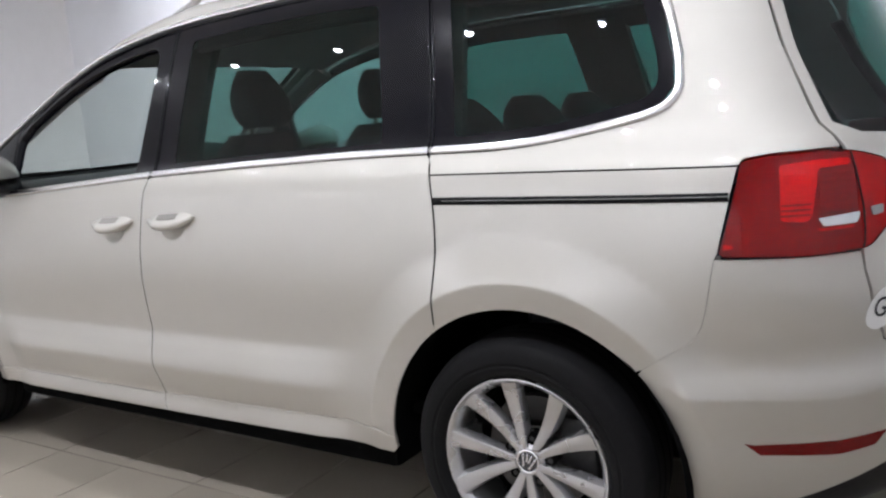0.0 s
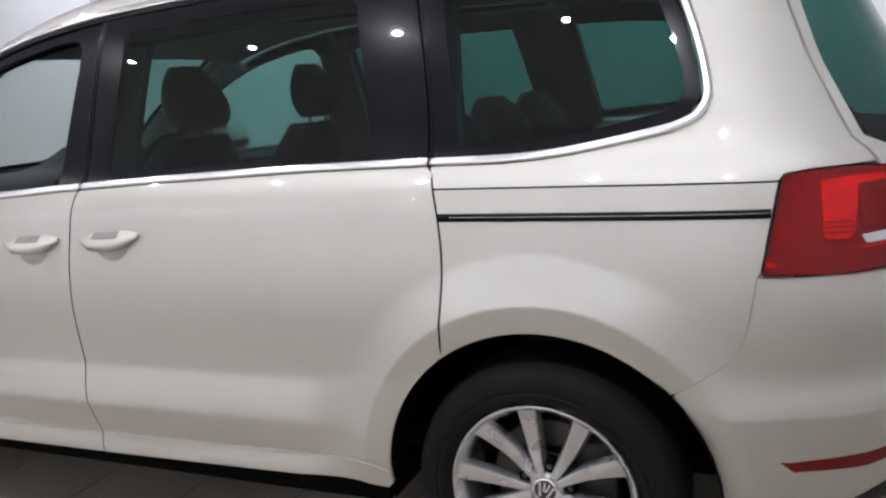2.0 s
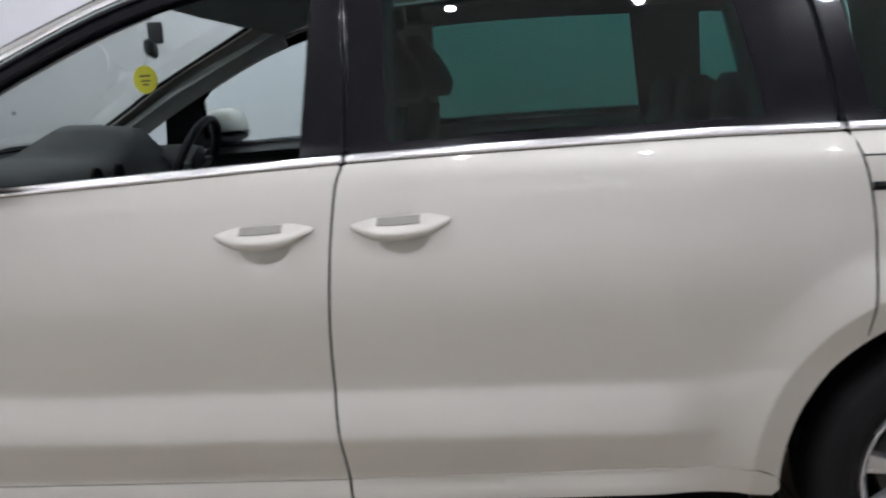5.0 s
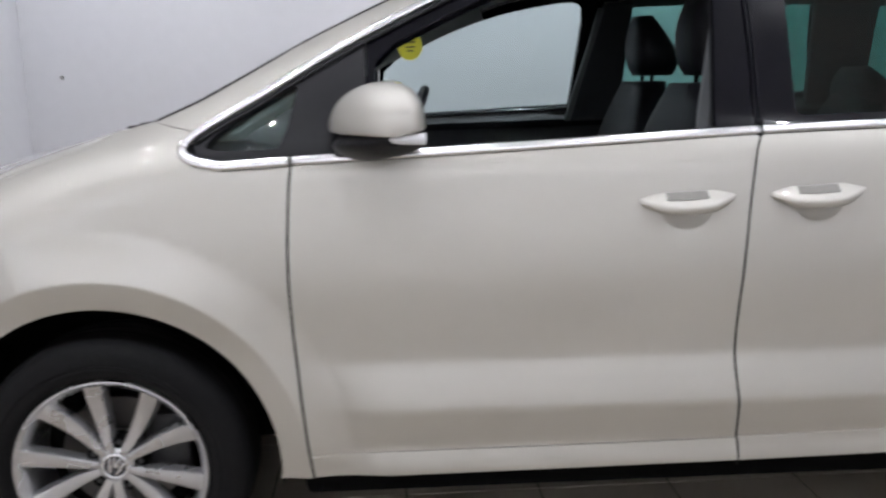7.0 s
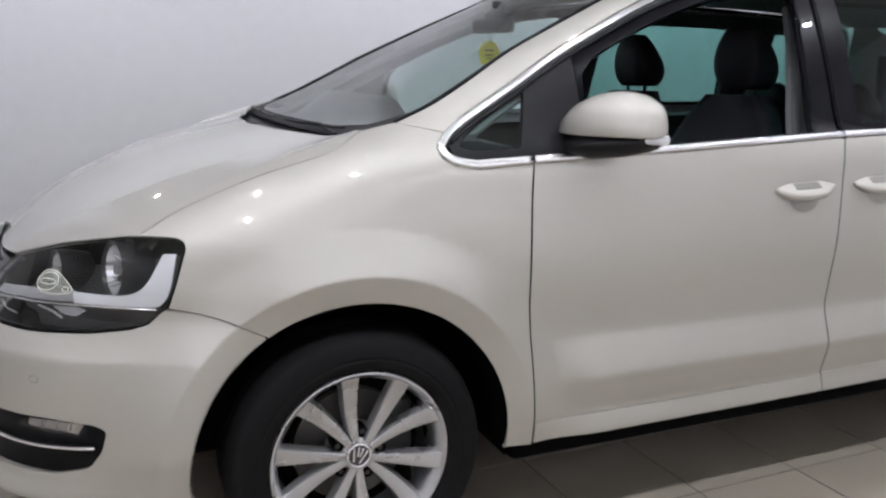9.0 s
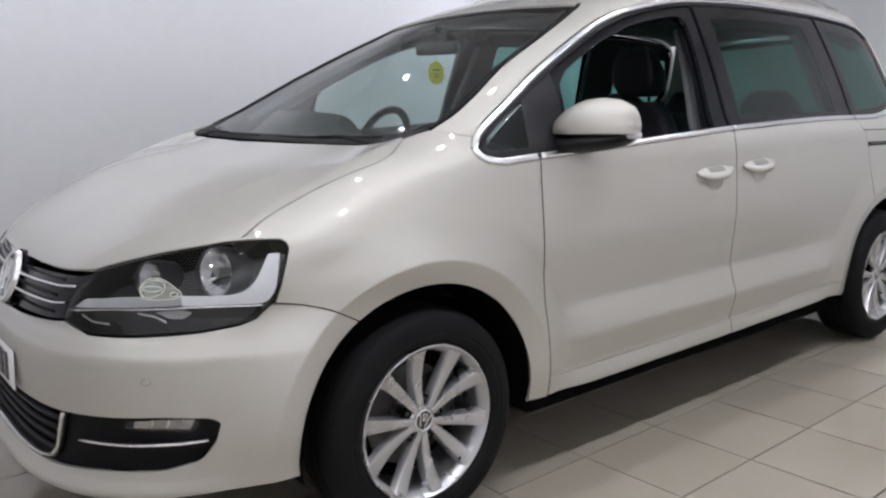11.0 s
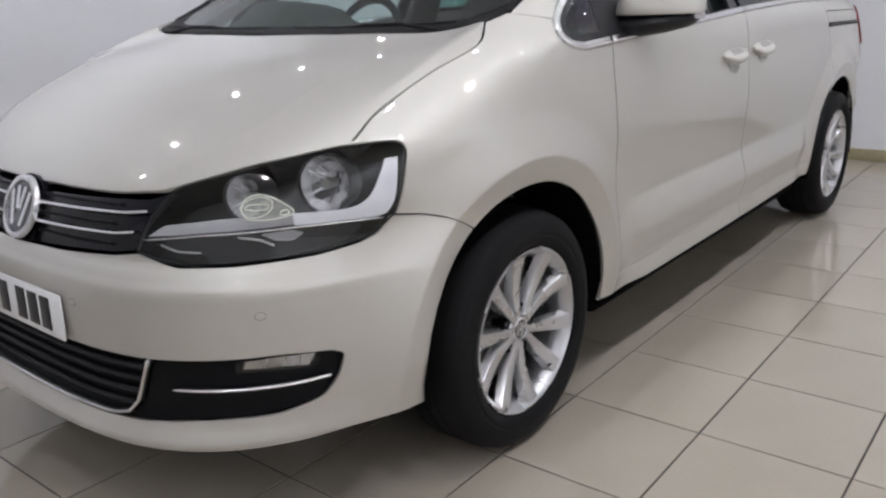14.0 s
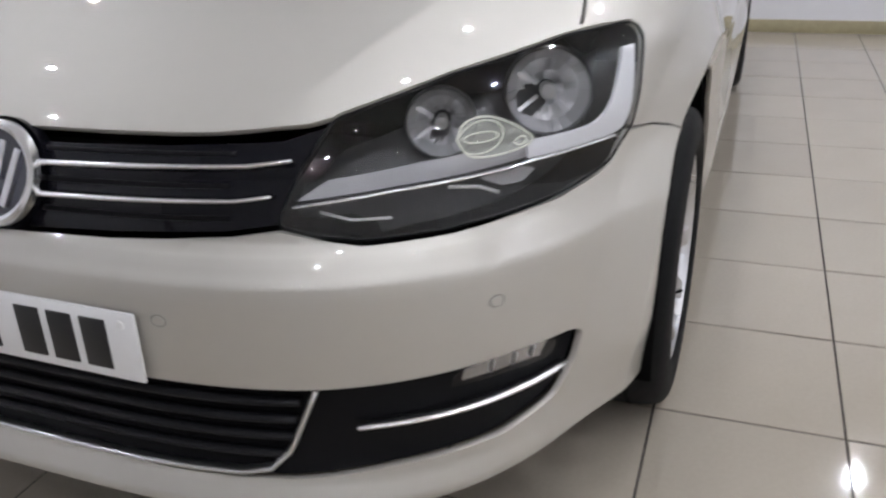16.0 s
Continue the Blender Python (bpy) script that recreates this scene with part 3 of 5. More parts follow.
# wing beside the bonnet
wing = ([p for p in arc(0, 0.33, ARCH, 123, -6, 40)] + [(0.398, 0.292), (x_at(GAP_F, 0.292) - G, 0.292)]
        + shift(between(GAP_F, 0.30, 1.05)[::-1], -G) + [(0.459, belt_at(0.459) - 0.012)]
        + belt_run(0.44, 0.305, 5, -0.012) + [(0.245, 1.050), (0.212, 1.068), (0.204, 1.094), (0.232, 1.126), (0.128, 1.147), (0.049, 1.127)]
        + spline([(0.049, 1.127), (-0.049, 1.078), (-0.211, 1.026), (-0.383, 0.955), (-0.476, 0.902)], 5)[1:]
        + [(-0.418, 0.9015), (-0.401, 0.9005), (-0.390, 0.892), (-0.388, 0.878), (-0.410, 0.805), (-0.430, 0.745)] + spline([(-0.37, 0.735), (-0.304, 0.714), (-0.228, 0.674)], 4))
def flare_lines(wx):
    """The lines along which the flare over a wheel breaks."""
    return [arc(wx, 0.33, r, -10, 190, 90) for r in (0.462, 0.4685, 0.472, 0.4755, 0.482, 0.53, 0.575)]


panel("wing", on_side, wing, PAINT, car, mirror=True, step=0.018, creases=flare_lines(0.0))

# front door
front_edge = shift(between(GAP_F, DOOR_FOOT + 0.004, 1.058), G)
rear_edge = shift(between(GAP_B, DOOR_FOOT + 0.004, 1.10), -G)
door = ([(x_at(GAP_F, DOOR_FOOT) + G, DOOR_FOOT + 0.004), (x_at(GAP_B, DOOR_FOOT) - G, DOOR_FOOT + 0.008)] + rear_edge[::-1]
        + belt_run(1.542, 0.468, 30, -0.011) + front_edge)
DOOR_LINES = [[(0.5, z), (1.2, z), (2.32, z)] for z in (0.464, 0.471, 0.478, 0.576, 0.583, 0.592)]
DOOR_LINES += [[(hx + k * 0.060 * math.cos(a), hz + k * 0.042 * math.sin(a)) for a in np.linspace(0, 2 * math.pi, 40)] for hx, hz in ((1.369, 0.930), (1.684, 0.942)) for k in (1.02, 0.96, 0.86, 0.6)]
front_door = panel("front_door", on_side, door, PAINT, car, mirror=True, step=0.016, creases=DOOR_LINES)
foot = [(x_at(GAP_F, 0.29) + G, 0.296), (x_at(GAP_B, 0.29) - G, 0.303), (x_at(GAP_B, DOOR_FOOT) - G, DOOR_FOOT + 0.0055), (x_at(GAP_F, DOOR_FOOT) + G, DOOR_FOOT + 0.0015)]
panel("sill_strip", on_side, foot, PAINT, car, mirror=True, step=0.02, lift=0.002)

# sliding door
arch_run = [p for p in arc(2.919, 0.33, ARCH, 126.0, 183, 24)]
door = ([(x_at(GAP_B, DOOR_FOOT) + G, DOOR_FOOT + 0.010), (2.36, 0.375)] + spline([(2.36, 0.375), (2.46, 0.368), (2.508, 0.345)], 4)[1:] + arch_run[::-1][1:]
        + shift(between(GAP_R, 0.665, 1.115)[::-1], -G) + belt_run(2.660, 1.560, 30, -0.011) + shift(between(GAP_B, DOOR_FOOT + 0.012, 1.10), G))
panel("sliding_door", on_side, door, PAINT, car, mirror=True, step=0.016, creases=flare_lines(2.919) + DOOR_LINES)
foot = [(x_at(GAP_B, 0.29) + G, 0.303), (2.30, 0.312), (2.42, 0.308), (2.50, 0.296), (2.516, 0.312), (2.510, 0.343), (2.459, 0.3655), (2.36, 0.3725), (x_at(GAP_B, DOOR_FOOT) + G, DOOR_FOOT + 0.0075)]
panel("sill_strip", on_side, foot, PAINT, car, mirror=True, step=0.02, lift=0.002)

R_SEAM = spline([(3.400, 0.860), (3.378, 0.742), (3.350, 0.682), (3.285, 0.640), (3.235, 0.607)], 4)
# rear quarter, with the pillar up to the roof
quarter = ([p for p in arc(2.919, 0.33, ARCH, 42, 125.2, 30)] + shift(between(GAP_R, 0.665, 1.115), G) + belt_run(2.672, 3.226, 14, -0.011)
           + [(3.283, 1.184), (3.310, 1.230), (3.301, 1.308), (3.274, 1.40), (3.237, 1.503), (3.215, 1.56)]
           + [(3.34, 1.56), (3.415, 1.515), (3.446, 1.46), (3.459, 1.41), (3.493, 1.31), (3.557, 1.17), (3.580, 1.126), (3.609, 1.10), (3.625, 1.077), (3.504, 1.074), (3.452, 1.068), (3.441, 1.05), (3.4068, 0.872)]
           + R_SEAM)
panel("quarter_panel", on_side, quarter, PAINT, car, mirror=True, step=0.018, creases=flare_lines(2.919))

# bonnet
WING_TOP = spline([(0.049, 1.127), (-0.049, 1.078), (-0.211, 1.026), (-0.383, 0.955), (-0.476, 0.902)], 5)
LAMP_TOP = [(y, float(np.interp(y, [0.502, 0.632, 0.756, 0.80], [0.822, 0.864, 0.8945, 0.8985])) + 0.0035) for y in np.linspace(0.505, 0.790, 10)]
half_bonnet = (spline([(-0.812, -0.02), (-0.807, -0.20), (-0.793, -0.34), (-0.764, -0.455), (-0.742, -0.502)], 5) + [(float(on_nose(np.array([[-y, z]]))[0][0]), -y) for y, z in LAMP_TOP]
               + [(x - 0.002, -float(side(x, z)) + 0.0055) for x, z in WING_TOP[::-1]] + [(0.020, -0.70), (-0.012, -0.60), (-0.075, -0.32), (-0.098, -0.02)])
panel("bonnet", on_bonnet, half_bonnet + [(x, -y) for x, y in half_bonnet[::-1]], PAINT, car, step=0.02,
      creases=[[(x, sg * (np.interp(x, [-0.78, -0.70, -0.56, -0.10], [0.42, 0.48, 0.565, 0.63]) + o)) for x in (-0.74, -0.70, -0.56, -0.2)] for sg in (1, -1) for o in (-0.008, 0.0, 0.008)])

# roof and pillars beside the windscreen
left = [(x, -float(side(x, cant_at(x) + 0.013))) for x in np.linspace(1.03, 3.17, 40)]
left += [(3.30, -0.56), (3.42, -0.50), (3.50, -0.40), (3.53, -0.2)]
front = [(0.925, -0.02), (0.930, -0.25), (0.945, -0.42), (0.975, -0.55)]
roof = front + left
panel("roof", on_roof, roof + [(x, -y) for x, y in roof[::-1]], PAINT, car, step=0.03)
SCREEN_EDGE = spline([(0.135, 1.147), (0.238, 1.192), (0.352, 1.254), (0.490, 1.332), (0.678, 1.423), (0.945, 1.546), (1.00, 1.572)], 5)
pillar = SCREEN_EDGE + [(1.025, cant_at(1.025) + 0.014)] + [(x, cant_at(x) + 0.013) for x in np.linspace(1.01, 0.30, 22)] + [(0.238, 1.129)]
panel("windscreen_pillar", on_side, pillar, PAINT, car, mirror=True, step=0.014)

# windscreen, with its black border
edge_y = [(-float(side(x, z)) + 0.008, z) for x, z in SCREEN_EDGE]
screen = [(-0.02, 1.104), (-0.25, 1.104), (-0.50, 1.105), (-0.68, 1.110), (-0.73, 1.122)] + edge_y + [(-0.42, 1.577), (-0.2, 1.583), (-0.02, 1.585)]
screen = screen + [(-y, z) for y, z in screen[::-1]]
screen_in = [(-0.02, 1.124), (-0.25, 1.124), (-0.50, 1.126), (-0.66, 1.138)] + [(y + 0.028, z) for y, z in edge_y[3:-4]] + [(-0.50, 1.545), (-0.3, 1.565), (-0.02, 1.570)]
screen_in = screen_in + [(-y, z) for y, z in screen_in[::-1]]
windscreen = panel("windscreen", on_screen, screen_in, SCREEN, car, step=0.04, thick=0.004, lift=-0.002)
panel("screen_border", on_screen, screen, INSERT, windscreen, holes=[screen_in], step=0.03, thick=0.005, lift=-0.001)

for sg in (1, -1):
    strip("screen_moulding", on_screen, [(sg * (y + 0.004), z) for y, z in edge_y], 0.016, 0.009, INSERT, windscreen, lift=-0.004)

# windows of the flank: all sit a little under the chrome
W_IN = 0.012
quarter_light = rounded([(0.262, 1.096), (0.300, 1.087), (0.432, 1.090), (0.452, 1.14), (0.474, 1.232), (0.375, 1.179), (0.285, 1.123)], 0.012)
frame_f = ([(0.237, 1.100)] + [(x, cant_at(x) - W_IN) for x in np.linspace(0.27, 0.63, 14)] + [(0.632, 1.20), (0.610, belt_at(0.61) + W_IN)] + belt_run(0.59, 0.31, 8, W_IN) + [(0.25, 1.073)])
panel("window_divider", on_side, frame_f, PLASTIC, car, holes=[quarter_light], mirror=True, step=0.02, thick=0.02, lift=-0.006)
panel("quarter_light", on_side, quarter_light, CLEAR, car, mirror=True, step=0.03, thick=0.004, lift=-0.010)
# frame round the open front window
hole = ([(0.640, belt_at(0.64) + 0.016), (0.655, 1.28)] + [(x, cant_at(x) - 0.052) for x in np.linspace(0.70, 1.38, 15)]
        + [(1.425, cant_at(1.425) - 0.055), (1.454, cant_at(1.454) - 0.066), (1.470, cant_at(1.47) - 0.092), (1.474, 1.46), (1.468, 1.35), (1.459, 1.22), (1.451, belt_at(1.45) + 0.016)] + belt_run(1.42, 0.67, 10, 0.016))
outer = ([(0.613, belt_at(0.613) + W_IN), (0.635, 1.20), (0.635, cant_at(0.635) - W_IN)] + [(x, cant_at(x) - W_IN) for x in np.linspace(0.66, 1.54, 24)]
         + [(1.546, 1.45), (1.551, 1.25), (1.551, belt_at(1.55) + W_IN)] + belt_run(1.52, 0.64, 20, W_IN))
panel("window_frame", on_side, outer, PIANO, car, holes=[hole], mirror=True, step=0.025, thick=0.03, lift=-0.008)
strip("window_channel", on_side, [(1.448, belt_at(1.448) + 0.02), (1.463, 1.32), (1.470, 1.46)], 0.005, 0.005, INSERT, car, "black rubber window guide", lift=-0.020)
panel("front_window", on_side, hole, CLEAR, car, step=0.04, thick=0.004, lift=-0.014).scale.y = -1
# tinted windows behind it


def tinted(name, out_line, in_line):
    glass = panel(name, on_side, in_line, TINT, car, mirror=False, step=0.035, thick=0.004, lift=-0.006)
    other = mesh_mirror(glass, car)
    for g, s in ((glass, 1), (other, -1)):
        b = panel("black_border", on_side, out_line, PIANO, g, holes=[in_line], step=0.03, thick=0.004, lift=-0.005)
        b.scale.y = s


def mesh_mirror(ob, parent):
    """The same part on the other flank."""
    twin = new(ob.name.split(".")[0], ob.data.copy())
    twin.data.transform(Matrix.Diagonal((1, -1, 1, 1)))
    twin.data.flip_normals()
    twin.parent = parent
    return twin


slide_out = ([(1.559, belt_at(1.56) + W_IN), (1.559, 1.30), (1.553, cant_at(1.553) - W_IN)] + [(x, cant_at(x) - W_IN) for x in np.linspace(1.60, 2.57, 20)]
             + [(2.595, 1.50), (2.635, 1.30), (2.655, belt_at(2.65) + W_IN)] + belt_run(2.60, 1.60, 20, W_IN))
slide_in = rounded([(1.650, belt_at(1.65) + 0.030), (1.648, 1.40), (1.642, cant_at(1.67) - 0.075), (1.9, cant_at(1.9) - 0.07), (2.2, cant_at(2.2) - 0.07), (2.42, cant_at(2.42) - 0.075), (2.475, 1.30), (2.500, belt_at(2.5) + 0.030), (2.1, belt_at(2.1) + 0.03)], 0.02)
tinted("sliding_door_window", slide_out, slide_in)
rear_out = ([(2.672, belt_at(2.67) + W_IN), (2.652, 1.30), (2.612, 1.50), (2.590, cant_at(2.59) - W_IN)] + [(x, cant_at(x) - W_IN) for x in np.linspace(2.64, 3.14, 10)]
            + [(3.185, 1.515), (3.215, 1.48), (3.252, 1.395), (3.278, 1.305), (3.286, 1.236), (3.264, 1.202), (3.22, 1.183)] + belt_run(3.20, 2.70, 12, W_IN))
rear_in = rounded([(2.730, belt_at(2.73) + 0.032), (2.705, 1.32), (2.662, cant_at(2.66) - 0.075), (2.98, cant_at(2.98) - 0.075), (3.19, 1.46), (3.242, 1.31), (3.252, 1.245), (3.225, 1.212), (3.0, belt_at(3.0) + 0.034)], 0.02)
tinted("rear_side_window", rear_out, rear_in)

# chrome round the windows
strip("chrome_moulding", on_side, TIP + belt_run(0.31, 0.457, 10), 0.023, 0.008, CHROME, car, mirror=True)
strip("chrome_moulding", on_side, belt_run(0.463, 1.552, 60), 0.022, 0.008, CHROME, car, mirror=True)
strip("chrome_moulding", on_side, belt_run(1.558, 2.661, 60), 0.022, 0.008, CHROME, car, mirror=True)
strip("chrome_moulding", on_side, belt_run(2.667, 3.22, 30) + REAR_LOOP[1:], 0.022, 0.008, CHROME, car, mirror=True)
strip("chrome_moulding", on_side, CANT, 0.022, 0.008, CHROME, car, mirror=True)
strip("rubber_seal", on_side, shift([p for p in CANT if 0.24 < p[0]], 0.004, -0.015), 0.012, 0.004, PLASTIC, car, mirror=True, lift=-0.004)

for line in ([(1.551, belt_at(1.55) + 0.014), (1.550, 1.30), (1.545, 1.45), (1.541, 1.59)], [(1.561, belt_at(1.56) + 0.014), (1.560, 1.30), (1.555, 1.45), (1.551, 1.59)], [(2.655, belt_at(2.65) + 0.014), (2.637, 1.30), (2.598, 1.50), (2.580, 1.60)], [(2.667, belt_at(2.66) + 0.014), (2.649, 1.30), (2.610, 1.50), (2.592, 1.60)]):
    strip("window_edge", on_side, spline(line, 5), 0.008, 0.004, PIANO, car, mirror=True, lift=-0.006)

# slide rail and seam of the rear quarter
rail = strip("slide_rail", on_side, [(2.702, 1.001), (3.428, 0.990)], 0.019, 0.003, INSERT, car, mirror=True, shape=((-0.5, 0), (-0.5, 1), (0.5, 1), (0.5, 0)))
strip("rail_lip", on_side, [(2.73, 1.001), (3.428, 0.991)], 0.0022, 0.0042, STEEL, rail)
strip("panel_seam", on_side, [(2.688, 1.067), (3.06, 1.061), (3.445, 1.053)], 0.004, 0.0012, GAP, car, mirror=True, shape=((-0.5, 0), (-0.4, 1), (0.4, 1), (0.5, 0)))

# front bumper, with the opening for the lower grille and the fog lamps
top = ([(0.0, 0.664), ypol(0.2, 0.669), ypol(0.38, 0.679), ypol(0.45, 0.689), ypol(0.501, 0.677), ypol(0.556, 0.668), ypol(0.659, 0.670), ypol(0.77, 0.681)]
       + [fpol(-0.515, 0.693), fpol(-0.475, 0.706), fpol(-0.441, 0.7395)] + [fpol(x, z) for x, z in spline([(-0.37, 0.7312), (-0.304, 0.7105), (-0.228, 0.6700)], 4)])
front_arch = [fpol(x, z) for x, z in arc(0, 0.33, ARCH, 124.0, 184.5, 20)]
under = [fpol(-0.398, 0.290), fpol(-0.52, 0.278), fpol(-0.65, 0.268), ypol(0.62, 0.262), ypol(0.45, 0.258), ypol(0.2, 0.256), (0.0, 0.256)]
ring = top + front_arch + under
MOUTH = [(0.0, 0.470), ypol(0.287, 0.471), ypol(0.49, 0.471), ypol(0.60, 0.475), fpol(-0.700, 0.480), fpol(-0.600, 0.472), fpol(-0.575, 0.458), fpol(-0.588, 0.406), fpol(-0.62, 0.357),
         fpol(-0.70, 0.334), ypol(0.59, 0.327), ypol(0.453, 0.314), ypol(0.25, 0.312), (0.0, 0.316)]


def both(line):
    """A half outline that begins and ends in the middle, and its mirror image."""
    return line + [(-s, z) for s, z in line[::-1] if abs(s) > 1e-6]


MOUTH_LOOP = rounded(both(MOUTH), 0.014)
bumper = panel("front_bumper", round_front, both(ring), PAINT, car, holes=[MOUTH_LOOP], step=0.015, creases=[[fpol(x, z) for x, z in l if x < -0.05 and z < 0.70] for l in flare_lines(0.0)]
               + [[(-0.86, z), (0.0, z), (0.86, z)] for z in (0.265, 0.273, 0.282, 0.624, 0.630, 0.636, 0.657, 0.661, 0.671)])
panel("bumper_insert", round_front, MOUTH_LOOP, INSERT, bumper, step=0.03, thick=0.01, lift=-0.018)
for z in (0.350, 0.381, 0.412, 0.443):
    s = ypol(0.445 + (z - 0.35) * 0.3, z)[0]
    strip("grille_slat", round_front, [(-s, z), (0, z), (s, z)], 0.012, 0.014, PLASTIC, bumper, lift=-0.017)
surround = [ypol(0.497, 0.466), ypol(0.468, 0.40), ypol(0.449, 0.36), ypol(0.42, 0.330), ypol(0.376, 0.321), ypol(0.2, 0.318), (0.0, 0.318)]
strip("lower_grille_frame", round_front, surround + [(-s, z) for s, z in surround[::-1][1:]], 0.009, 0.018, SATIN, bumper, "satin chrome edging", lift=-0.014)
for sg in (1, -1):
    strip("fog_moulding", round_front, [(sg * s, z) for s, z in (ypol(0.545, 0.401), ypol(0.68, 0.404), fpol(-0.66, 0.408), fpol(-0.605, 0.413))], 0.008, 0.018, CHROME, bumper, lift=-0.014)
    fog = panel("fog_lamp", round_front, [(sg * s, z) for s, z in (ypol(0.665, 0.441), fpol(-0.70, 0.440), fpol(-0.640, 0.434), fpol(-0.622, 0.450), fpol(-0.628, 0.468), fpol(-0.70, 0.470), ypol(0.672, 0.465))],
                LENS, bumper, step=0.02, thick=0.004, lift=-0.008, round_by=0.008)
    panel("fog_reflector", round_front, [(sg * s, z) for s, z in (ypol(0.68, 0.444), fpol(-0.69, 0.443), fpol(-0.645, 0.438), fpol(-0.632, 0.464), fpol(-0.70, 0.467), ypol(0.684, 0.462))],
          FOG, fog, step=0.012, thick=0.003, lift=-0.0165)
    for u in (0.25, 0.55, 0.8):
        s0, s1 = ypol(0.690, 0.455)[0], fpol(-0.640, 0.455)[0]
        q = sg * (s0 + (s1 - s0) * u)
        strip("fog_facet", round_front, [(q, 0.446), (q + sg * 0.004, 0.464)], 0.003, 0.004, SATIN, fog, lift=-0.016, step=0.006)
    for x, z in ((-0.708, 0.571), (-0.911, 0.571)):
        c = ypol(0.717, z) if x > -0.8 else ypol(0.290, z)
        sensor = panel("parking_sensor", round_front, [(sg * c[0] + 0.0076 * math.cos(a), c[1] + 0.0076 * math.sin(a)) for a in np.linspace(0, 2 * math.pi, 20, endpoint=False)], PAINT, bumper, step=0.01, thick=0.004, lift=0.0015)
        strip("sensor_ring", round_front, [(sg * c[0] + 0.0088 * math.cos(a), c[1] + 0.0088 * math.sin(a)) for a in np.linspace(0, 2 * math.pi, 24, endpoint=False)], 0.0020, 0.0006, FAINT, sensor, closed=True, step=0.005)

# upper grille with its two chrome bars
g_half = [(0.0, 0.790), (-0.10, 0.7905), (-0.276, 0.796), (-0.44, 0.803), (-0.497, 0.820), (-0.478, 0.775), (-0.456, 0.722), (-0.447, 0.697), (-0.375, 0.686), (-0.2, 0.676), (0.0, 0.671)]
g_loop = g_half + [(-y, z) for y, z in g_half[::-1] if abs(y) > 1e-6]
grille = panel("grille", on_nose, g_loop, PIANO, car, "gloss black radiator grille", step=0.02, thick=0.012, lift=-0.012)
for sg in (1, -1):
    for zs in ((0.762, 0.769, 0.772, 0.778), (0.719, 0.726, 0.729, 0.735)):
        ends = (0.462, 0.405) if zs[0] > 0.75 else (0.440, 0.392)
        strip("grille_bar", on_nose, [(-sg * y, z) for y, z in zip((0.06, 0.29, ends[1], ends[0]), zs)], (0.0095, 0.006), 0.013, CHROME, grille, "chrome bar", lift=-0.010)
    for zs in ((0.783, 0.789), (0.741, 0.748), (0.697, 0.705)):
        strip("grille_louvre", on_nose, [(-sg * 0.06, zs[0]), (-sg * 0.38, zs[1])], 0.008, 0.003, INSERT, grille, lift=-0.013)

# round badge
c = on_nose(np.array([[0.0, 0.742]]))[0]
tilt = Matrix.Translation(c) @ Matrix.Rotation(radians(-90), 4, "Z") @ Matrix.Rotation(radians(-22), 4, "X")


def badge(name, m, r, parent, deep=0.012):
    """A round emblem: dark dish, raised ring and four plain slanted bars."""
    bm = bmesh.new()
    lathe(bm, [(0, -deep * 0.5), (r * 0.8, -deep * 0.5), (r * 0.82, 0.0)], 40, m)
    dish = part(name, bm, BLUE_BLACK, parent, "dark round emblem with raised chrome ring")
    bm = bmesh.new()
    lathe(bm, [(r * 0.80, 0.0), (r * 0.82, -deep), (r * 0.9, -deep * 1.25), (r * 0.98, -deep), (r, 0.0)], 48, m)
    part("badge_ring", bm, CHROME, dish)
    for x0, z0, x1, z1 in ((-0.56, 0.48, -0.24, -0.60), (0.56, 0.48, 0.24, -0.60), (-0.20, 0.62, -0.08, -0.10), (0.20, 0.62, 0.08, -0.10)):
        bm = bmesh.new()
        d = Vector((x1 - x0, 0, z1 - z0)) * r
        mid = Vector(((x0 + x1) / 2 * r, -deep * 0.7, (z0 + z1) / 2 * r))
        box(bm, (r * 0.15, deep * 0.6, d.length), mid, r * 0.02, Matrix.Rotation(math.atan2(d.x, d.z), 4, "Y"))
        bm.transform(m)
        part("badge_bar", bm, CHROME, dish)
    return dish


bm = bmesh.new()
lathe(bm, [(0, 0.012), (0.081, 0.012), (0.084, 0.008), (0.084, 0.03)], 40, tilt)
part("badge_seat", bm, PIANO, grille)
badge("badge", tilt @ Matrix.Translation((0, 0.003, 0)), 0.079, grille)

# number plates with plain bars


def plate(name, centre, m, mat, parent, bars):
    bm = bmesh.new()
    box(bm, (0.52, 0.006, 0.111), (0, 0, 0), 0.004)
    bm.transform(m)
    base = part(name, bm, mat, parent)
    for x, w in bars:
        bm = bmesh.new()
        box(bm, (w, 0.003, 0.079), (x, -0.0035, 0), 0.001)
        bm.transform(m)
        part("plate_bar", bm, INK, base)
    for x in (-0.235, 0.235):
        bm = bmesh.new()
        lathe(bm, [(0, -0.0055), (0.006, -0.005), (0.007, -0.003)], 16, m @ Matrix.Translation((x, 0, 0.036)))
        part("screw_cap", bm, WHITE if mat is PLATE_WHITE else mat, base)
    return base


c = on_nose(np.array([[0.0, 0.527]]))[0]
m = Matrix.Translation(c + np.array((-0.006, 0, 0))) @ Matrix.Rotation(radians(-90), 4, "Z") @ Matrix.Rotation(radians(-2), 4, "X")
BARS = tuple((-0.212 + 0.061 * k + (0.03 if k > 3 else 0), 0.046) for k in range(7))
plate("number_plate", c, m, PLATE_WHITE, bumper, BARS)

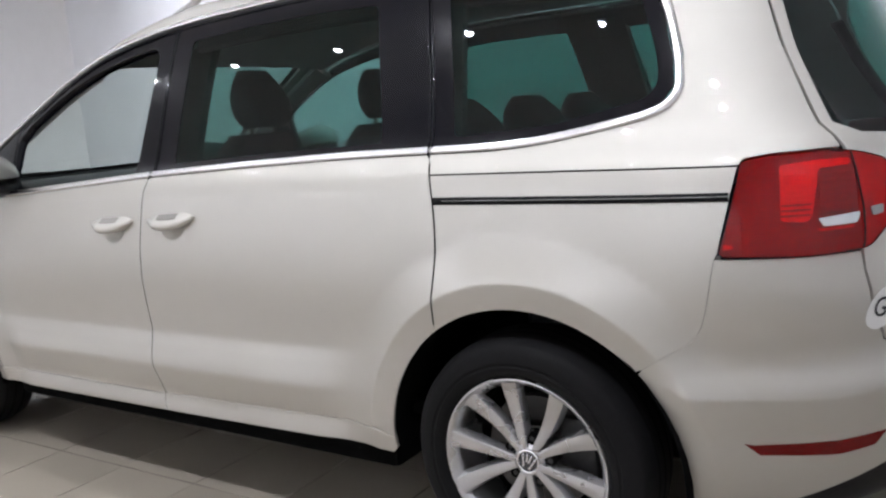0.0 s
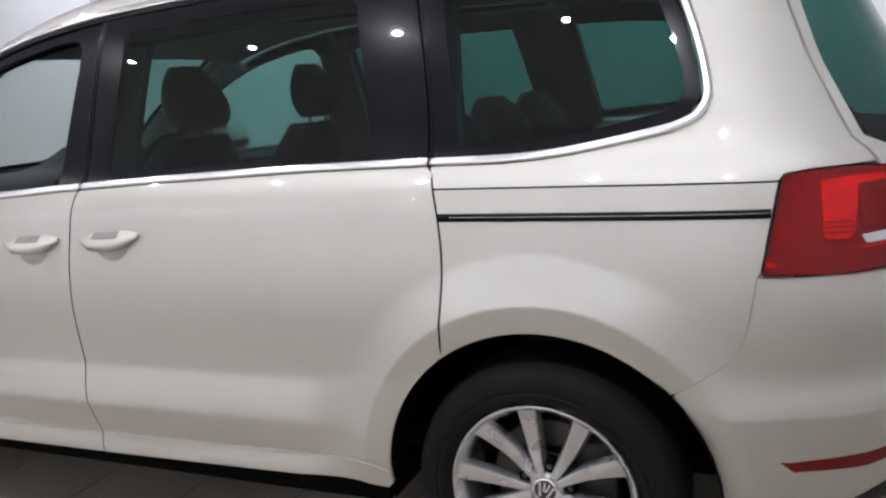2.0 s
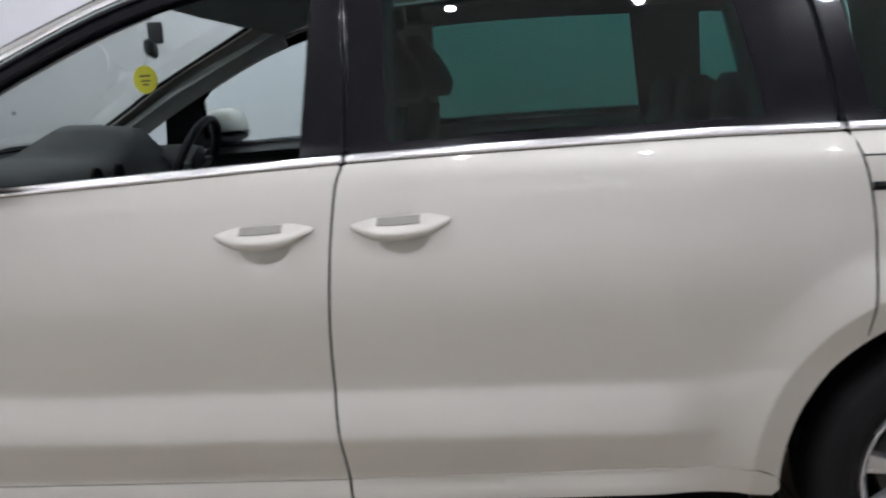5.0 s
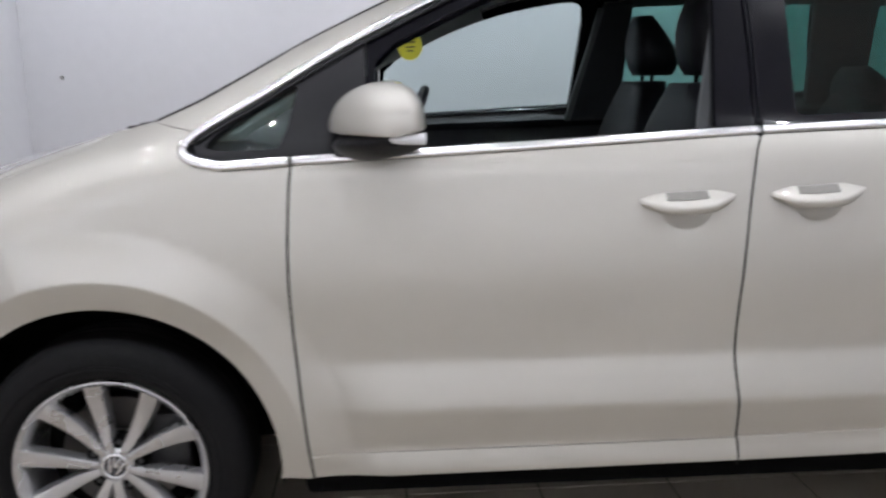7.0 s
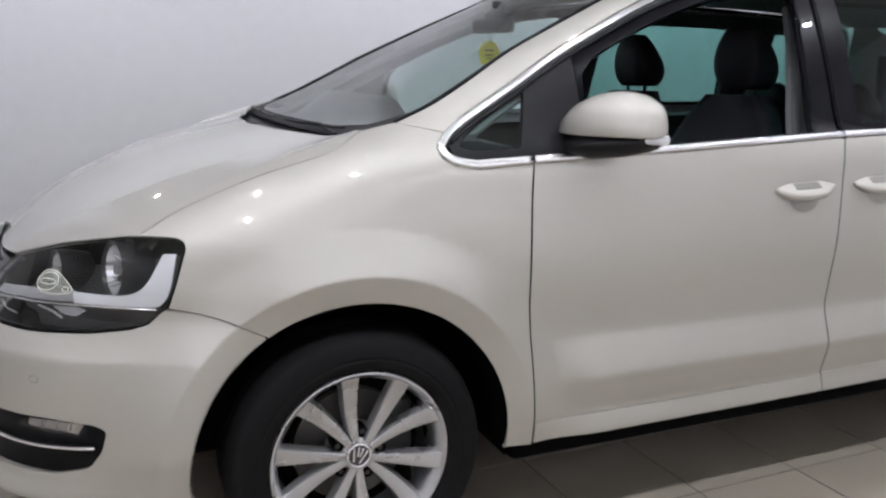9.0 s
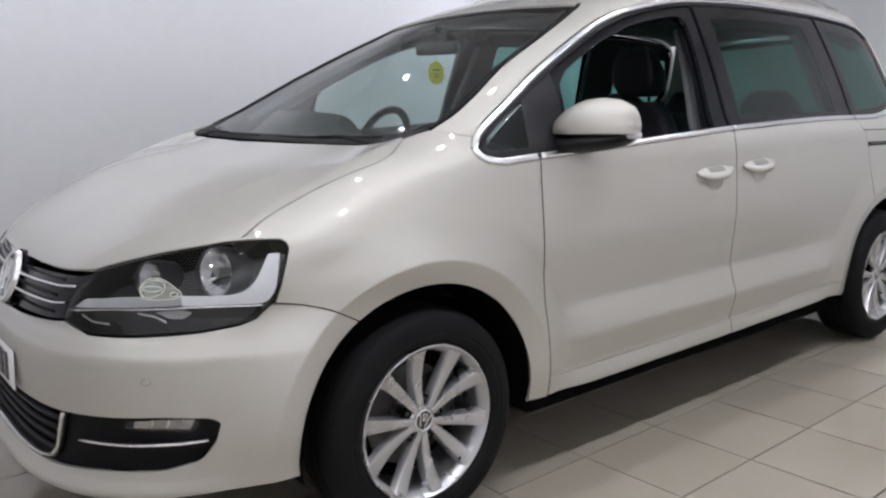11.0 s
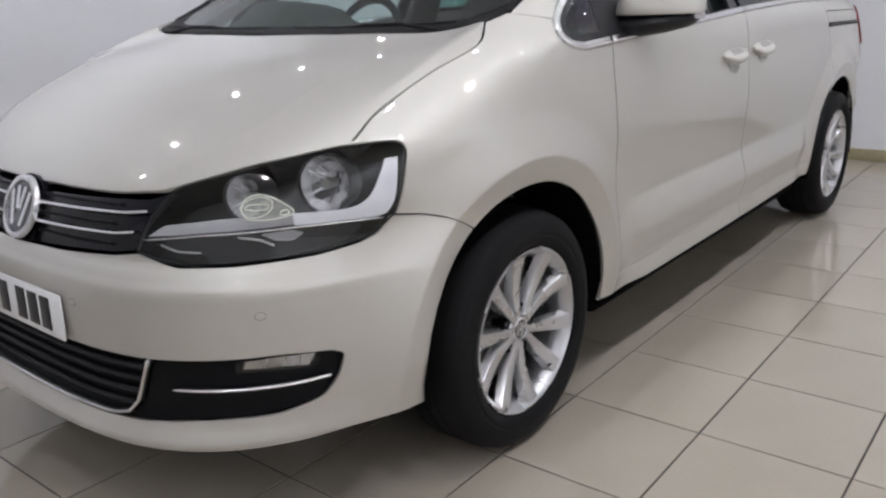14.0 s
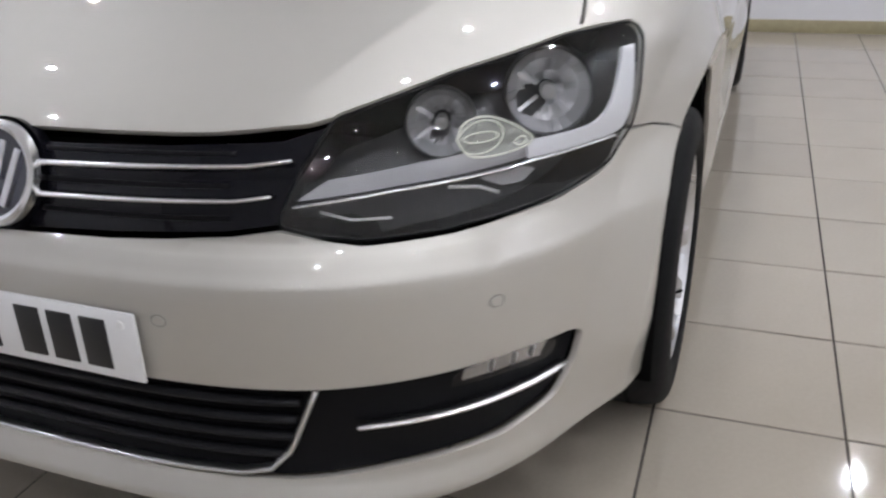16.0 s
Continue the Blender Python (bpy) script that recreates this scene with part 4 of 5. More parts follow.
# headlamps
HL = [(0.450, 0.697), (0.456, 0.720), (0.476, 0.770), (0.502, 0.822), (0.632, 0.864), (0.756, 0.8945), (0.822, 0.8985), (0.8405, 0.885), (0.8485, 0.805), (0.8415, 0.744), (0.824, 0.706), (0.776, 0.689), (0.659, 0.678), (0.556, 0.675), (0.501, 0.683)]


HL_OUT = [(-0.420, 0.8985), (-0.404, 0.897), (-0.394, 0.890), (-0.392, 0.878), (-0.413, 0.805), (-0.432, 0.748)]


def on_lens(pts, sg=1):
    """(y, z) on the lamp to the way round the corner."""
    a = np.array(pts, float)
    x = on_nose(a * (-1, 1))[:, 0]
    return [(sg * R_POLAR * math.atan2(y, C_FRONT - q), z) for (y, z), q in zip(a, x)]


HL_LOOP = on_lens(HL[:6]) + [fpol(*p) for p in HL_OUT] + on_lens([(0.824, 0.706)] + HL[-4:])


def headlamp(sg):
    f = lambda pts: on_lens(pts, sg)
    lens = panel("headlamp", round_front, [(sg * s, z) for s, z in rounded(HL_LOOP, 0.010)], LENS, car, "clear headlamp with two silver bowls in a black housing", step=0.02, thick=0.003, lift=0.001)
    strip("lamp_seal", round_front, [(sg * s, z) for s, z in rounded(HL_LOOP, 0.010)], 0.0045, 0.003, INSERT, lens, closed=True, lift=-0.002, step=0.006)
    panel("lamp_housing", round_front, [(sg * s, z) for s, z in rounded(HL_LOOP, 0.010)], LAMP_BLACK, lens, step=0.02, thick=0.006, lift=-0.085)
    guide = [(sg * u, z) for u, z in map(lambda p: fpol(*p), spline([(-0.628, 0.7735), (-0.537, 0.770), (-0.500, 0.779), (-0.474, 0.802), (-0.452, 0.840), (-0.437, 0.868)], 4)
                                         + spline([(-0.411, 0.868), (-0.426, 0.793), (-0.440, 0.760), (-0.462, 0.745), (-0.53, 0.7455), (-0.628, 0.747)], 4))]
    low_guide = [(0.470, 0.727), (0.511, 0.755), (0.618, 0.769), (0.700, 0.774), (0.735, 0.7745), (0.742, 0.748), (0.686, 0.744), (0.593, 0.739)]
    panel("light_guide", round_front, guide, LIGHT_BAR, lens, "white frosted light guide", step=0.008, thick=0.006, lift=-0.006)
    panel("lower_light_guide", round_front, f(low_guide), GUIDE_GREY, lens, step=0.012, thick=0.006, lift=-0.012)
    strip("lamp_divider", round_front, f([(0.466, 0.720), (0.593, 0.734), (0.686, 0.739), (0.747, 0.743)]) + [(sg * u, z) for u, z in (fpol(-0.53, 0.742), fpol(-0.457, 0.739))], 0.005, 0.007, CHROME, lens, lift=-0.010)
    # Light grey quad and satin strips draw the lower chamber's highlights as parts.
    panel("lower_reflector", round_front, f([(0.690, 0.731), (0.735, 0.735), (0.752, 0.727), (0.738, 0.714), (0.715, 0.716)]), GUIDE_GREY, lens, step=0.012, thick=0.004, lift=-0.016, round_by=0.004)
    strip("lower_reflector", round_front, f([(0.500, 0.712), (0.540, 0.701), (0.590, 0.698)]), 0.004, 0.003, SATIN, lens, lift=-0.018)
    strip("lower_reflector", round_front, f([(0.655, 0.727), (0.690, 0.720), (0.712, 0.708)]), 0.005, 0.003, SATIN, lens, lift=-0.018)
    for y, z, r, name in ((0.636, 0.820, 0.048, "dipped_beam_bowl"), (0.766, 0.833, 0.062, "main_beam_bowl")):
        p = on_nose(np.array([[-y, z]]))
        n = normals_at(p)[0]
        aim = Vector((-0.93, -0.33, 0.12)).normalized()
        at = Vector(p[0]) - Vector(n) * 0.034
        rot = aim.to_track_quat("-Y", "Z").to_matrix().to_4x4()
        mm = Matrix.Translation(at) @ rot
        # fluted bowl, each flute with a tilt of its own
        bm = bmesh.new()
        flutes = 26
        prof = ((0.012, 0.060), (r * 0.42, 0.053), (r * 0.74, 0.036), (r * 0.96, 0.008))
        for k in range(flutes):
            a0, a1 = 2 * math.pi * k / flutes, 2 * math.pi * (k + 1) / flutes
            for i, ((r0, y0), (r1, y1)) in enumerate(zip(prof, prof[1:])):
                j = 0.0035 * math.sin(7.3 * k + 2.1 * i)
                bm.faces.new([bm.verts.new(mm @ Vector(v)) for v in ((r0 * math.cos(a0), y0 + j, r0 * math.sin(a0)), (r1 * math.cos(a0), y1 + j, r1 * math.sin(a0)),
                                                                     (r1 * math.cos(a1), y1 - j, r1 * math.sin(a1)), (r0 * math.cos(a1), y0 - j, r0 * math.sin(a1)))])
        bowl = part(name, bm, REFLECTOR, lens, "mirrored fluted bowl", smooth_angle=8)
        bm = bmesh.new()
        lathe(bm, [(r * 0.955, 0.012), (r, -0.002), (r * 1.03, -0.002), (r * 1.04, 0.03), (r * 0.9, 0.075), (0, 0.078)], 40, mm)
        part("bowl_shroud", bm, LAMP_BLACK, bowl)
        bm = bmesh.new()
        lathe(bm, [(0, 0.004), (r * 0.17, 0.006), (r * 0.20, 0.014), (r * 0.16, 0.055)], 20, mm)
        part("bulb", bm, STEEL, bowl)
        for k in range(2):
            a = 2.6 + 1.1 * k
            bm = bmesh.new()
            box(bm, (r * 0.10, 0.003, r * 0.60), (0.55 * r * math.cos(a), 0.026, 0.55 * r * math.sin(a)), 0.001, Matrix.Rotation(-a + 1.57, 4, "Y") @ Matrix.Rotation(radians(28), 4, "X"))
            bm.transform(mm)
            part("facet", bm, REFLECTOR, bowl)
        if sg < 0:
            for o in (bowl, *bowl.children):
                o.data.transform(Matrix.Diagonal((1, -1, 1, 1)))
                o.data.flip_normals()
    # beam deflector film
    drop = spline([(0.655, 0.789), (0.662, 0.808), (0.685, 0.812), (0.712, 0.801), (0.734, 0.784), (0.738, 0.775), (0.728, 0.768), (0.700, 0.764), (0.672, 0.768), (0.655, 0.789)], 5)[:-1]
    film = panel("beam_deflector", round_front, f(drop), STICKER, lens, "pale frosted drop-shaped film", step=0.008, thick=0.0008, lift=0.003)
    strip("film_edge", round_front, f(drop), 0.0026, 0.001, STICKER_RIM, film, closed=True, lift=0.0032, step=0.005)
    for cy, cz, ry, rz in ((0.682, 0.7885, 0.024, 0.0195), (0.682, 0.7885, 0.019, 0.006), (0.726, 0.777, 0.006, 0.005)):
        strip("film_ring", round_front, f([(cy + ry * math.cos(a), cz + rz * math.sin(a)) for a in np.linspace(0, 2 * math.pi, 28, endpoint=False)]), 0.0020, 0.0008, STICKER_RIM, film, closed=True, lift=0.0033, step=0.004)
    return lens


headlamp(1)
headlamp(-1)

# rear bumper, tailgate and rear window
seam = [rpol(x + 0.0012, z - 0.0006) for x, z in R_SEAM[::-1]]
TAIL = [(3.447, 1.058), (3.458, 1.0645), (3.504, 1.0705), (3.600, 1.072), (3.655, 1.062), (3.70, 1.043), (3.722, 0.995), (3.718, 0.928), (3.679, 0.870), (3.58, 0.862), (3.409, 0.866)]
under_lamp = [rpol(3.58, 0.858), rpol(3.668, 0.862)]
r_top = under_lamp + [rpol(3.673, 0.82), rpol(3.684, 0.74), rpol(3.700, 0.655), rpol(3.73, 0.632), (R_POLAR * 0.35, 0.615), (0.0, 0.612)]
r_bottom = [(0.0, 0.30), (R_POLAR * 0.3, 0.31), rpol(3.727, 0.365), rpol(3.66, 0.33), rpol(3.50, 0.268), rpol(3.31, 0.255)]
r_arch = [rpol(x, z) for x, z in arc(2.919, 0.33, ARCH, -9, 40.6, 16)]
rear_ring = r_bottom + r_arch + seam + r_top
rear_bumper = panel("rear_bumper", round_rear, rear_ring + [(-s, z) for s, z in rear_ring[::-1] if abs(s) > 1e-6], PAINT, car, step=0.02, creases=[[rpol(x, z + d) for x, z in ((3.30, 0.573), (3.33, 0.554), (3.41, 0.546), (3.62, 0.539), (3.68, 0.545), (3.73, 0.556))] for d in (-0.005, 0.0, 0.005)])
low = [(0.0, 0.20), rpol(3.60, 0.21), rpol(3.40, 0.20), rpol(3.33, 0.25), rpol(3.50, 0.264), rpol(3.655, 0.326), rpol(3.722, 0.36), (R_POLAR * 0.3, 0.306), (0.0, 0.296)]
panel("rear_valance", round_rear, low + [(-s, z) for s, z in low[::-1] if abs(s) > 1e-6], PLASTIC, rear_bumper, step=0.03, lift=-0.006)
REFL = [(3.440, 0.437), (3.459, 0.431), (3.618, 0.429), (3.701, 0.438), (3.679, 0.405), (3.616, 0.394), (3.468, 0.406)]
for sg in (1, -1):
    panel("rear_reflector", round_rear, [(sg * s, z) for s, z in (rpol(*p) for p in REFL)], RED_DARK, rear_bumper, "dark red reflector", step=0.012, thick=0.004, lift=0.002)
    loop = rounded([rpol(*p) for p in TAIL], 0.015)
    lamp = panel("tail_lamp", round_rear, [(sg * s, z) for s, z in loop], RED_LENS, car, "red tail lamp with a clear reversing strip", step=0.018, thick=0.003, lift=0.008)
    strip("lamp_seal", round_rear, [(sg * s, z) for s, z in loop], 0.0016, 0.004, INSERT, lamp, closed=True, step=0.008, lift=0.003)
    panel("lamp_backing", round_rear, [(sg * s, z) for s, z in loop], RED_DEEP, lamp, step=0.02, thick=0.004, lift=-0.006)
    field = lambda name, pts, mat, lift, r=0.006, lab="": panel(name, round_rear, [(sg * u, z) for u, z in (rpol(*p) for p in pts)], mat, lamp, lab, step=0.010, thick=0.004, lift=lift, round_by=r)
    field("lamp_glow_field", ((3.520, 1.048), (3.580, 1.053), (3.642, 1.053), (3.645, 1.040), (3.590, 1.036), (3.584, 0.945), (3.577, 0.930), (3.527, 0.934)), RED_BRIGHT, 0.001, 0.008, "bright red light field")
    field("lamp_glow_field", ((3.592, 0.916), (3.656, 0.919), (3.655, 0.913), (3.600, 0.910)), RED_BRIGHT, 0.001, 0.002)
    # Brighter upper ribs and darker lower ones paint the field's highlight and fade.
    for k in range(9):
        field("field_rib", ((3.527, 1.030 - 0.0105 * k), (3.580, 1.030 - 0.0105 * k), (3.580, 1.0268 - 0.0105 * k), (3.527, 1.0268 - 0.0105 * k)), RED_MID if k > 5 else RED_HOT, 0.0035, 0.0008)
    field("lamp_core", ((3.588, 1.032), (3.648, 1.034), (3.658, 0.950), (3.597, 0.948)), RED_MID, 0.003)
    for k in range(6):
        field("core_rib", ((3.592, 1.026 - 0.0125 * k), (3.650 + 0.0012 * k, 1.028 - 0.0125 * k), (3.650 + 0.0012 * k, 1.023 - 0.0125 * k), (3.592, 1.021 - 0.0125 * k)), RED_DEEP, 0.0055, 0.001)
    field("corner_reflector", ((3.420, 0.893), (3.438, 0.889), (3.440, 0.881), (3.418, 0.880)), RED_BRIGHT, 0.001, 0.003)
    field("outer_field", ((3.672, 1.030), (3.700, 1.020), (3.708, 0.950), (3.684, 0.950)), RED_BRIGHT, -0.001)
    field("reversing_strip", ((3.591, 0.936), (3.661, 0.943), (3.657, 0.922), (3.601, 0.919)), SATIN, 0.0095, 0.004, "clear silver reversing strip")
    field("reversing_strip", ((3.678, 0.950), (3.698, 0.953), (3.699, 0.935), (3.682, 0.932)), STEEL, 0.0095, 0.004)
    strip("lamp_split", round_rear, [(sg * s, z) for s, z in (rpol(3.640, 1.062), rpol(3.647, 1.041), rpol(3.666, 0.955), rpol(3.670, 0.886), rpol(3.668, 0.872))], 0.004, 0.002, GAP, lamp, lift=0.008)
gate_side = [(3.705, 0.655), (3.687, 0.742), (3.6765, 0.822), (3.673, 0.865), (3.666, 0.95), (3.633, 1.08), (3.616, 1.10), (3.587, 1.126), (3.564, 1.17), (3.500, 1.31), (3.466, 1.41), (3.453, 1.46), (3.425, 1.515)]
gate_half = [(0.0, 0.616), (-0.34, 0.619), (-0.62, 0.636)] + [(-float(side(x, z)), z) for x, z in gate_side] + [(-0.46, 1.56), (-0.3, 1.575), (0.0, 1.58)]
glass_half = [(0.0, 1.085), (-0.45, 1.087), (-0.60, 1.092), (-0.664, 1.101), (-0.682, 1.126), (-0.662, 1.17), (-0.602, 1.31), (-0.552, 1.42), (-0.46, 1.53), (0.0, 1.55)]
loop = lambda h: h + [(-y, z) for y, z in h[::-1] if abs(y) > 1e-6]
gate = panel("tailgate", on_tail, loop(gate_half), PAINT, car, holes=[loop(glass_half)], step=0.025)
panel("rear_window", on_tail, loop(glass_half), TINT, gate, step=0.04, thick=0.004, lift=-0.003)
bm = bmesh.new()
tube(bm, [(3.86, 0.30, 1.10), (3.852, -0.1, 1.125), (3.845, -0.42, 1.122)], [0.011, 0.008, 0.005], 8)
part("rear_wiper", bm, PLASTIC, gate)
rp = on_tail(np.array([[0.0, 0.80]]))[0]
plate("rear_number_plate", rp, Matrix.Translation(rp + np.array((0.010, 0, 0))) @ Matrix.Rotation(radians(90), 4, "Z"), PLATE_YELLOW, gate, BARS)
# oval country sticker
oc = np.array((-0.708, 0.735))
ov = [(oc[0] + 0.030 * math.cos(a), oc[1] + 0.050 * math.sin(a)) for a in np.linspace(0, 2 * math.pi, 32, endpoint=False)]
oval_sticker = panel("country_sticker", on_tail, ov, WHITE, gate, "white oval sticker with black letters", step=0.012, thick=0.001, lift=0.0015)
panel("yellow_sticker", on_tail, [(-0.655 + 0.037 * math.cos(a), 0.822 + 0.042 * math.sin(a)) for a in np.linspace(0, 2 * math.pi, 32, endpoint=False)], YELLOW, gate, "round yellow sticker", step=0.012, thick=0.001, lift=0.0015)
cu = bpy.data.curves.new("letters", "FONT")
cu.body, cu.size, cu.extrude, cu.align_x, cu.align_y = "GB", 0.052, 0.0006, "CENTER", "CENTER"
tmp = new("letters", cu)
me = bpy.data.meshes.new_from_object(tmp.evaluated_get(bpy.context.evaluated_depsgraph_get()))
bpy.data.objects.remove(tmp)
oc3 = on_tail(oc[None])
nn = Vector(normals_at(oc3)[0])
me.transform(Matrix.Translation(Vector(oc3[0]) + nn * 0.003) @ nn.to_track_quat("Z", "Y").to_matrix().to_4x4() @ Matrix.Diagonal((0.9, 1.25, 1, 1)))
me.materials.clear()
me.materials.append(INK)
letters = new("letters", me)
letters.parent = oval_sticker

# roof rails
for sg in (1, -1):
    bm = bmesh.new()
    path = []
    for u in np.linspace(0, 1, 24):
        x = 1.35 + 1.75 * u
        z = float(on_roof(np.array([[x, -0.50]]))[0][2])
        path.append((x, -0.50 * sg, z + 0.035 * min(1, 8 * u, 8 * (1 - u))))
    tube(bm, path, 0.014, 10)
    part("roof_rail", bm, SATIN, car)

# dark inner shell: sills, wheel housings and floor
for wx in (0.0, 2.919):
    for sg in (1, -1):
        bm = bmesh.new()
        lathe(bm, [(0.408, -0.900 * 1.0), (0.412, -0.55), (0.30, -0.53), (0, -0.53)], 40, Matrix.Translation((wx, 0, 0.33)) @ Matrix.Diagonal((1, sg, 1, 1)))
        lowest = [v for v in bm.verts if v.co.z < 0.21]
        bmesh.ops.delete(bm, geom=lowest, context="VERTS")
        part("wheel_housing", bm, LINER, car)
bm = bmesh.new()
box(bm, (2.02, 1.70, 0.10), (1.46, 0, 0.265), 0.02)
box(bm, (4.0, 1.02, 0.10), (1.46, 0, 0.27), 0.02)
part("underbody", bm, LINER, car)
bm = bmesh.new()
box(bm, (0.30, 1.1, 0.42), (-0.62, 0, 0.47), 0.05)
part("engine_bay_block", bm, LINER, car)

# dark strips that stand in for the shade in the gaps between the panels
FLAT = ((-0.5, 0), (-0.5, 1), (0.5, 1), (0.5, 0))
for line in (GAP_F, GAP_B, GAP_R):
    strip("gap_seal", on_side, line, 0.0056, 0.010, GAP, car, mirror=True, lift=-0.0115, shape=FLAT)
strip("gap_seal", on_side, [(0.47, DOOR_FOOT + 0.001), (1.51, DOOR_FOOT + 0.005), (2.35, 0.371), (2.51, 0.343)], 0.030, 0.004, FAINT, car, mirror=True, lift=-0.016, shape=FLAT)
strip("gap_seal", on_side, [(0.049, 1.120), (-0.049, 1.072), (-0.211, 1.020), (-0.383, 0.948), (-0.50, 0.89)], 0.05, 0.004, GAP, car, mirror=True, lift=-0.018, shape=FLAT)
strip("gap_seal", on_side, [(-0.46, 0.742), (-0.37, 0.732), (-0.304, 0.711), (-0.225, 0.670)], 0.03, 0.004, GAP, car, mirror=True, lift=-0.014, shape=FLAT)
strip("gap_seal", on_side, [(3.40, 0.87), (3.376, 0.74), (3.348, 0.678), (3.285, 0.637)], 0.03, 0.004, FAINT, car, mirror=True, lift=-0.014, shape=FLAT)
strip("gap_seal", on_side, [(0.10, 1.145), (0.24, 1.122)], 0.03, 0.004, GAP, car, mirror=True, lift=-0.014, shape=FLAT)
strip("gap_seal", on_tail, [(-0.645, 0.66), (-0.667, 0.76), (-0.678, 0.868)], 0.04, 0.004, FAINT, car, mirror=True, lift=-0.02, shape=FLAT)
strip("gap_seal", on_tail, [(-0.69, 1.06), (-0.685, 1.10), (-0.668, 1.16), (-0.575, 1.42)], 0.05, 0.004, GAP, car, mirror=True, lift=-0.02, shape=FLAT)


# ---- wheels ----
def rot_y(a):
    return Matrix.Rotation(a, 4, "Y")


def wheel_mesh(twist):
    """A ten-spoke alloy wheel with its tyre; it faces -y, its middle at the origin and its hub face at y = 0."""
    bm = bmesh.new()
    lathe(bm, [(0.2300, -0.026), (0.2285, -0.033), (0.2235, -0.034), (0.2190, -0.029), (0.2085, -0.016), (0.2035, 0.004), (0.202, 0.03), (0.197, 0.10), (0.205, 0.17), (0.222, 0.185)], 80)
    n = 13
    rim_only = part("wheel", bm, ALLOY, None, smooth_angle=40)
    for k in range(10):
        bm = bmesh.new()
        rings = []
        for i in range(n):
            u = i / (n - 1)
            r = 0.036 + (0.2165 - 0.036) * u
            wide = 0.0100 + 0.0140 * u ** 0.9
            y = -0.004 - 0.022 * u ** 0.9 + 0.010 * math.sin(math.pi * u)
            deep = 0.030 - 0.012 * u
            a = 2 * math.pi * (k // 2 + 0.5) / 5 + twist + (1 if k % 2 else -1) * radians(12.5 + 5.5 * u)
            rr, tt = Vector((math.cos(a), 0, math.sin(a))), Vector((-math.sin(a), 0, math.cos(a)))
            sec = [(-1.25, deep), (-1.08, 0.010), (-0.94, 0.0015), (-0.86, -0.0012), (-0.35, -0.0030), (0.35, -0.0030), (0.86, -0.0012), (0.94, 0.0015), (1.08, 0.010), (1.25, deep)]
            rings.append([rr * r + tt * (wide * s) + Vector((0, y + h, 0)) for s, h in sec])
        loft(bm, rings)
        part("spoke", bm, ALLOY, rim_only, smooth_angle=40)
    bm = bmesh.new()
    lathe(bm, [(0.0, 0.000), (0.036, -0.001), (0.044, 0.004), (0.048, 0.014), (0.066, 0.026), (0.072, 0.06)], 40)
    part("hub", bm, ALLOY, rim_only, smooth_angle=40)
    rim = rim_only
    bm = bmesh.new()
    lathe(bm, [(0.2255, 0.155), (0.228, 0.17), (0.235, 0.185), (0.262, 0.192), (0.300, 0.183), (0.320, 0.165), (0.3285, 0.13), (0.330, 0.09), (0.330, 0.05), (0.3285, 0.01), (0.320, -0.022), (0.312, -0.032), (0.300, -0.039), (0.285, -0.043),
               (0.270, -0.0445), (0.268, -0.0425), (0.262, -0.0425), (0.260, -0.0440), (0.250, -0.0425), (0.240, -0.038), (0.2335, -0.031), (0.2300, -0.024), (0.226, -0.01)], 96)
    tyre = part("tyre", bm, RUBBER, rim, "black tyre")
    # tread grooves
    for y in (0.035, 0.075, 0.115):
        bm = bmesh.new()
        lathe(bm, [(0.3304, y - 0.005), (0.3308, y), (0.3304, y + 0.005)], 64)
        part("tread_groove", bm, GAP, rim)
    bm = bmesh.new()
    lathe(bm, [(0.06, 0.070), (0.150, 0.070), (0.152, 0.078), (0.152, 0.09), (0.06, 0.092)], 48)
    part("brake_disc", bm, DISC, rim)
    bm = bmesh.new()
    lathe(bm, [(0.0, 0.10), (0.205, 0.10), (0.207, 0.09)], 48)
    part("wheel_back", bm, LINER, rim)
    bm = bmesh.new()
    box(bm, (0.10, 0.05, 0.18), (0.115, 0.075, 0.02), 0.015)
    part("brake_caliper", bm, RIM_DARK, rim)
    for k in range(5):
        a = 2 * math.pi * k / 5 + twist
        bm = bmesh.new()
        lathe(bm, [(0.0, 0.002), (0.0065, 0.002), (0.0075, 0.004), (0.0075, 0.012)], 6, Matrix.Translation((0.060 * math.cos(a), 0.002, 0.060 * math.sin(a))))
        part("wheel_bolt", bm, RIM_DARK, rim)
        # A black disc puts the shade of the bolt's pocket into colour.
        bm = bmesh.new()
        lathe(bm, [(0.0, 0.006), (0.0120, 0.006), (0.0130, 0.003), (0.0140, 0.006), (0.0140, 0.045)], 18, Matrix.Translation((0.060 * math.cos(a), 0.0, 0.060 * math.sin(a))))
        part("bolt_pocket", bm, LINER, rim)
    badge("wheel_cap", Matrix.Translation((0, -0.001, 0)) @ rot_y(0.35), 0.033, rim, 0.004)
    bm = bmesh.new()
    tube(bm, [(0.198 * math.cos(-0.9), -0.012, 0.198 * math.sin(-0.9)), (0.178 * math.cos(-0.9), -0.03, 0.178 * math.sin(-0.9))], 0.004, 8)
    part("valve", bm, RUBBER, rim)
    return rim


wheel = wheel_mesh(radians(79))
wheel.parent = car
wheel.matrix_basis = Matrix.Translation((0, -0.875, 0.33))
for x, y, turn in ((2.919, -0.880, 0.0), (0.0, 0.875, math.pi), (2.919, 0.880, math.pi)):
    w = copy_thing(wheel, Matrix.Translation((x, y, 0.33)) @ Matrix.Rotation(turn, 4, "Z") @ rot_y(0.0))
    w.parent = car


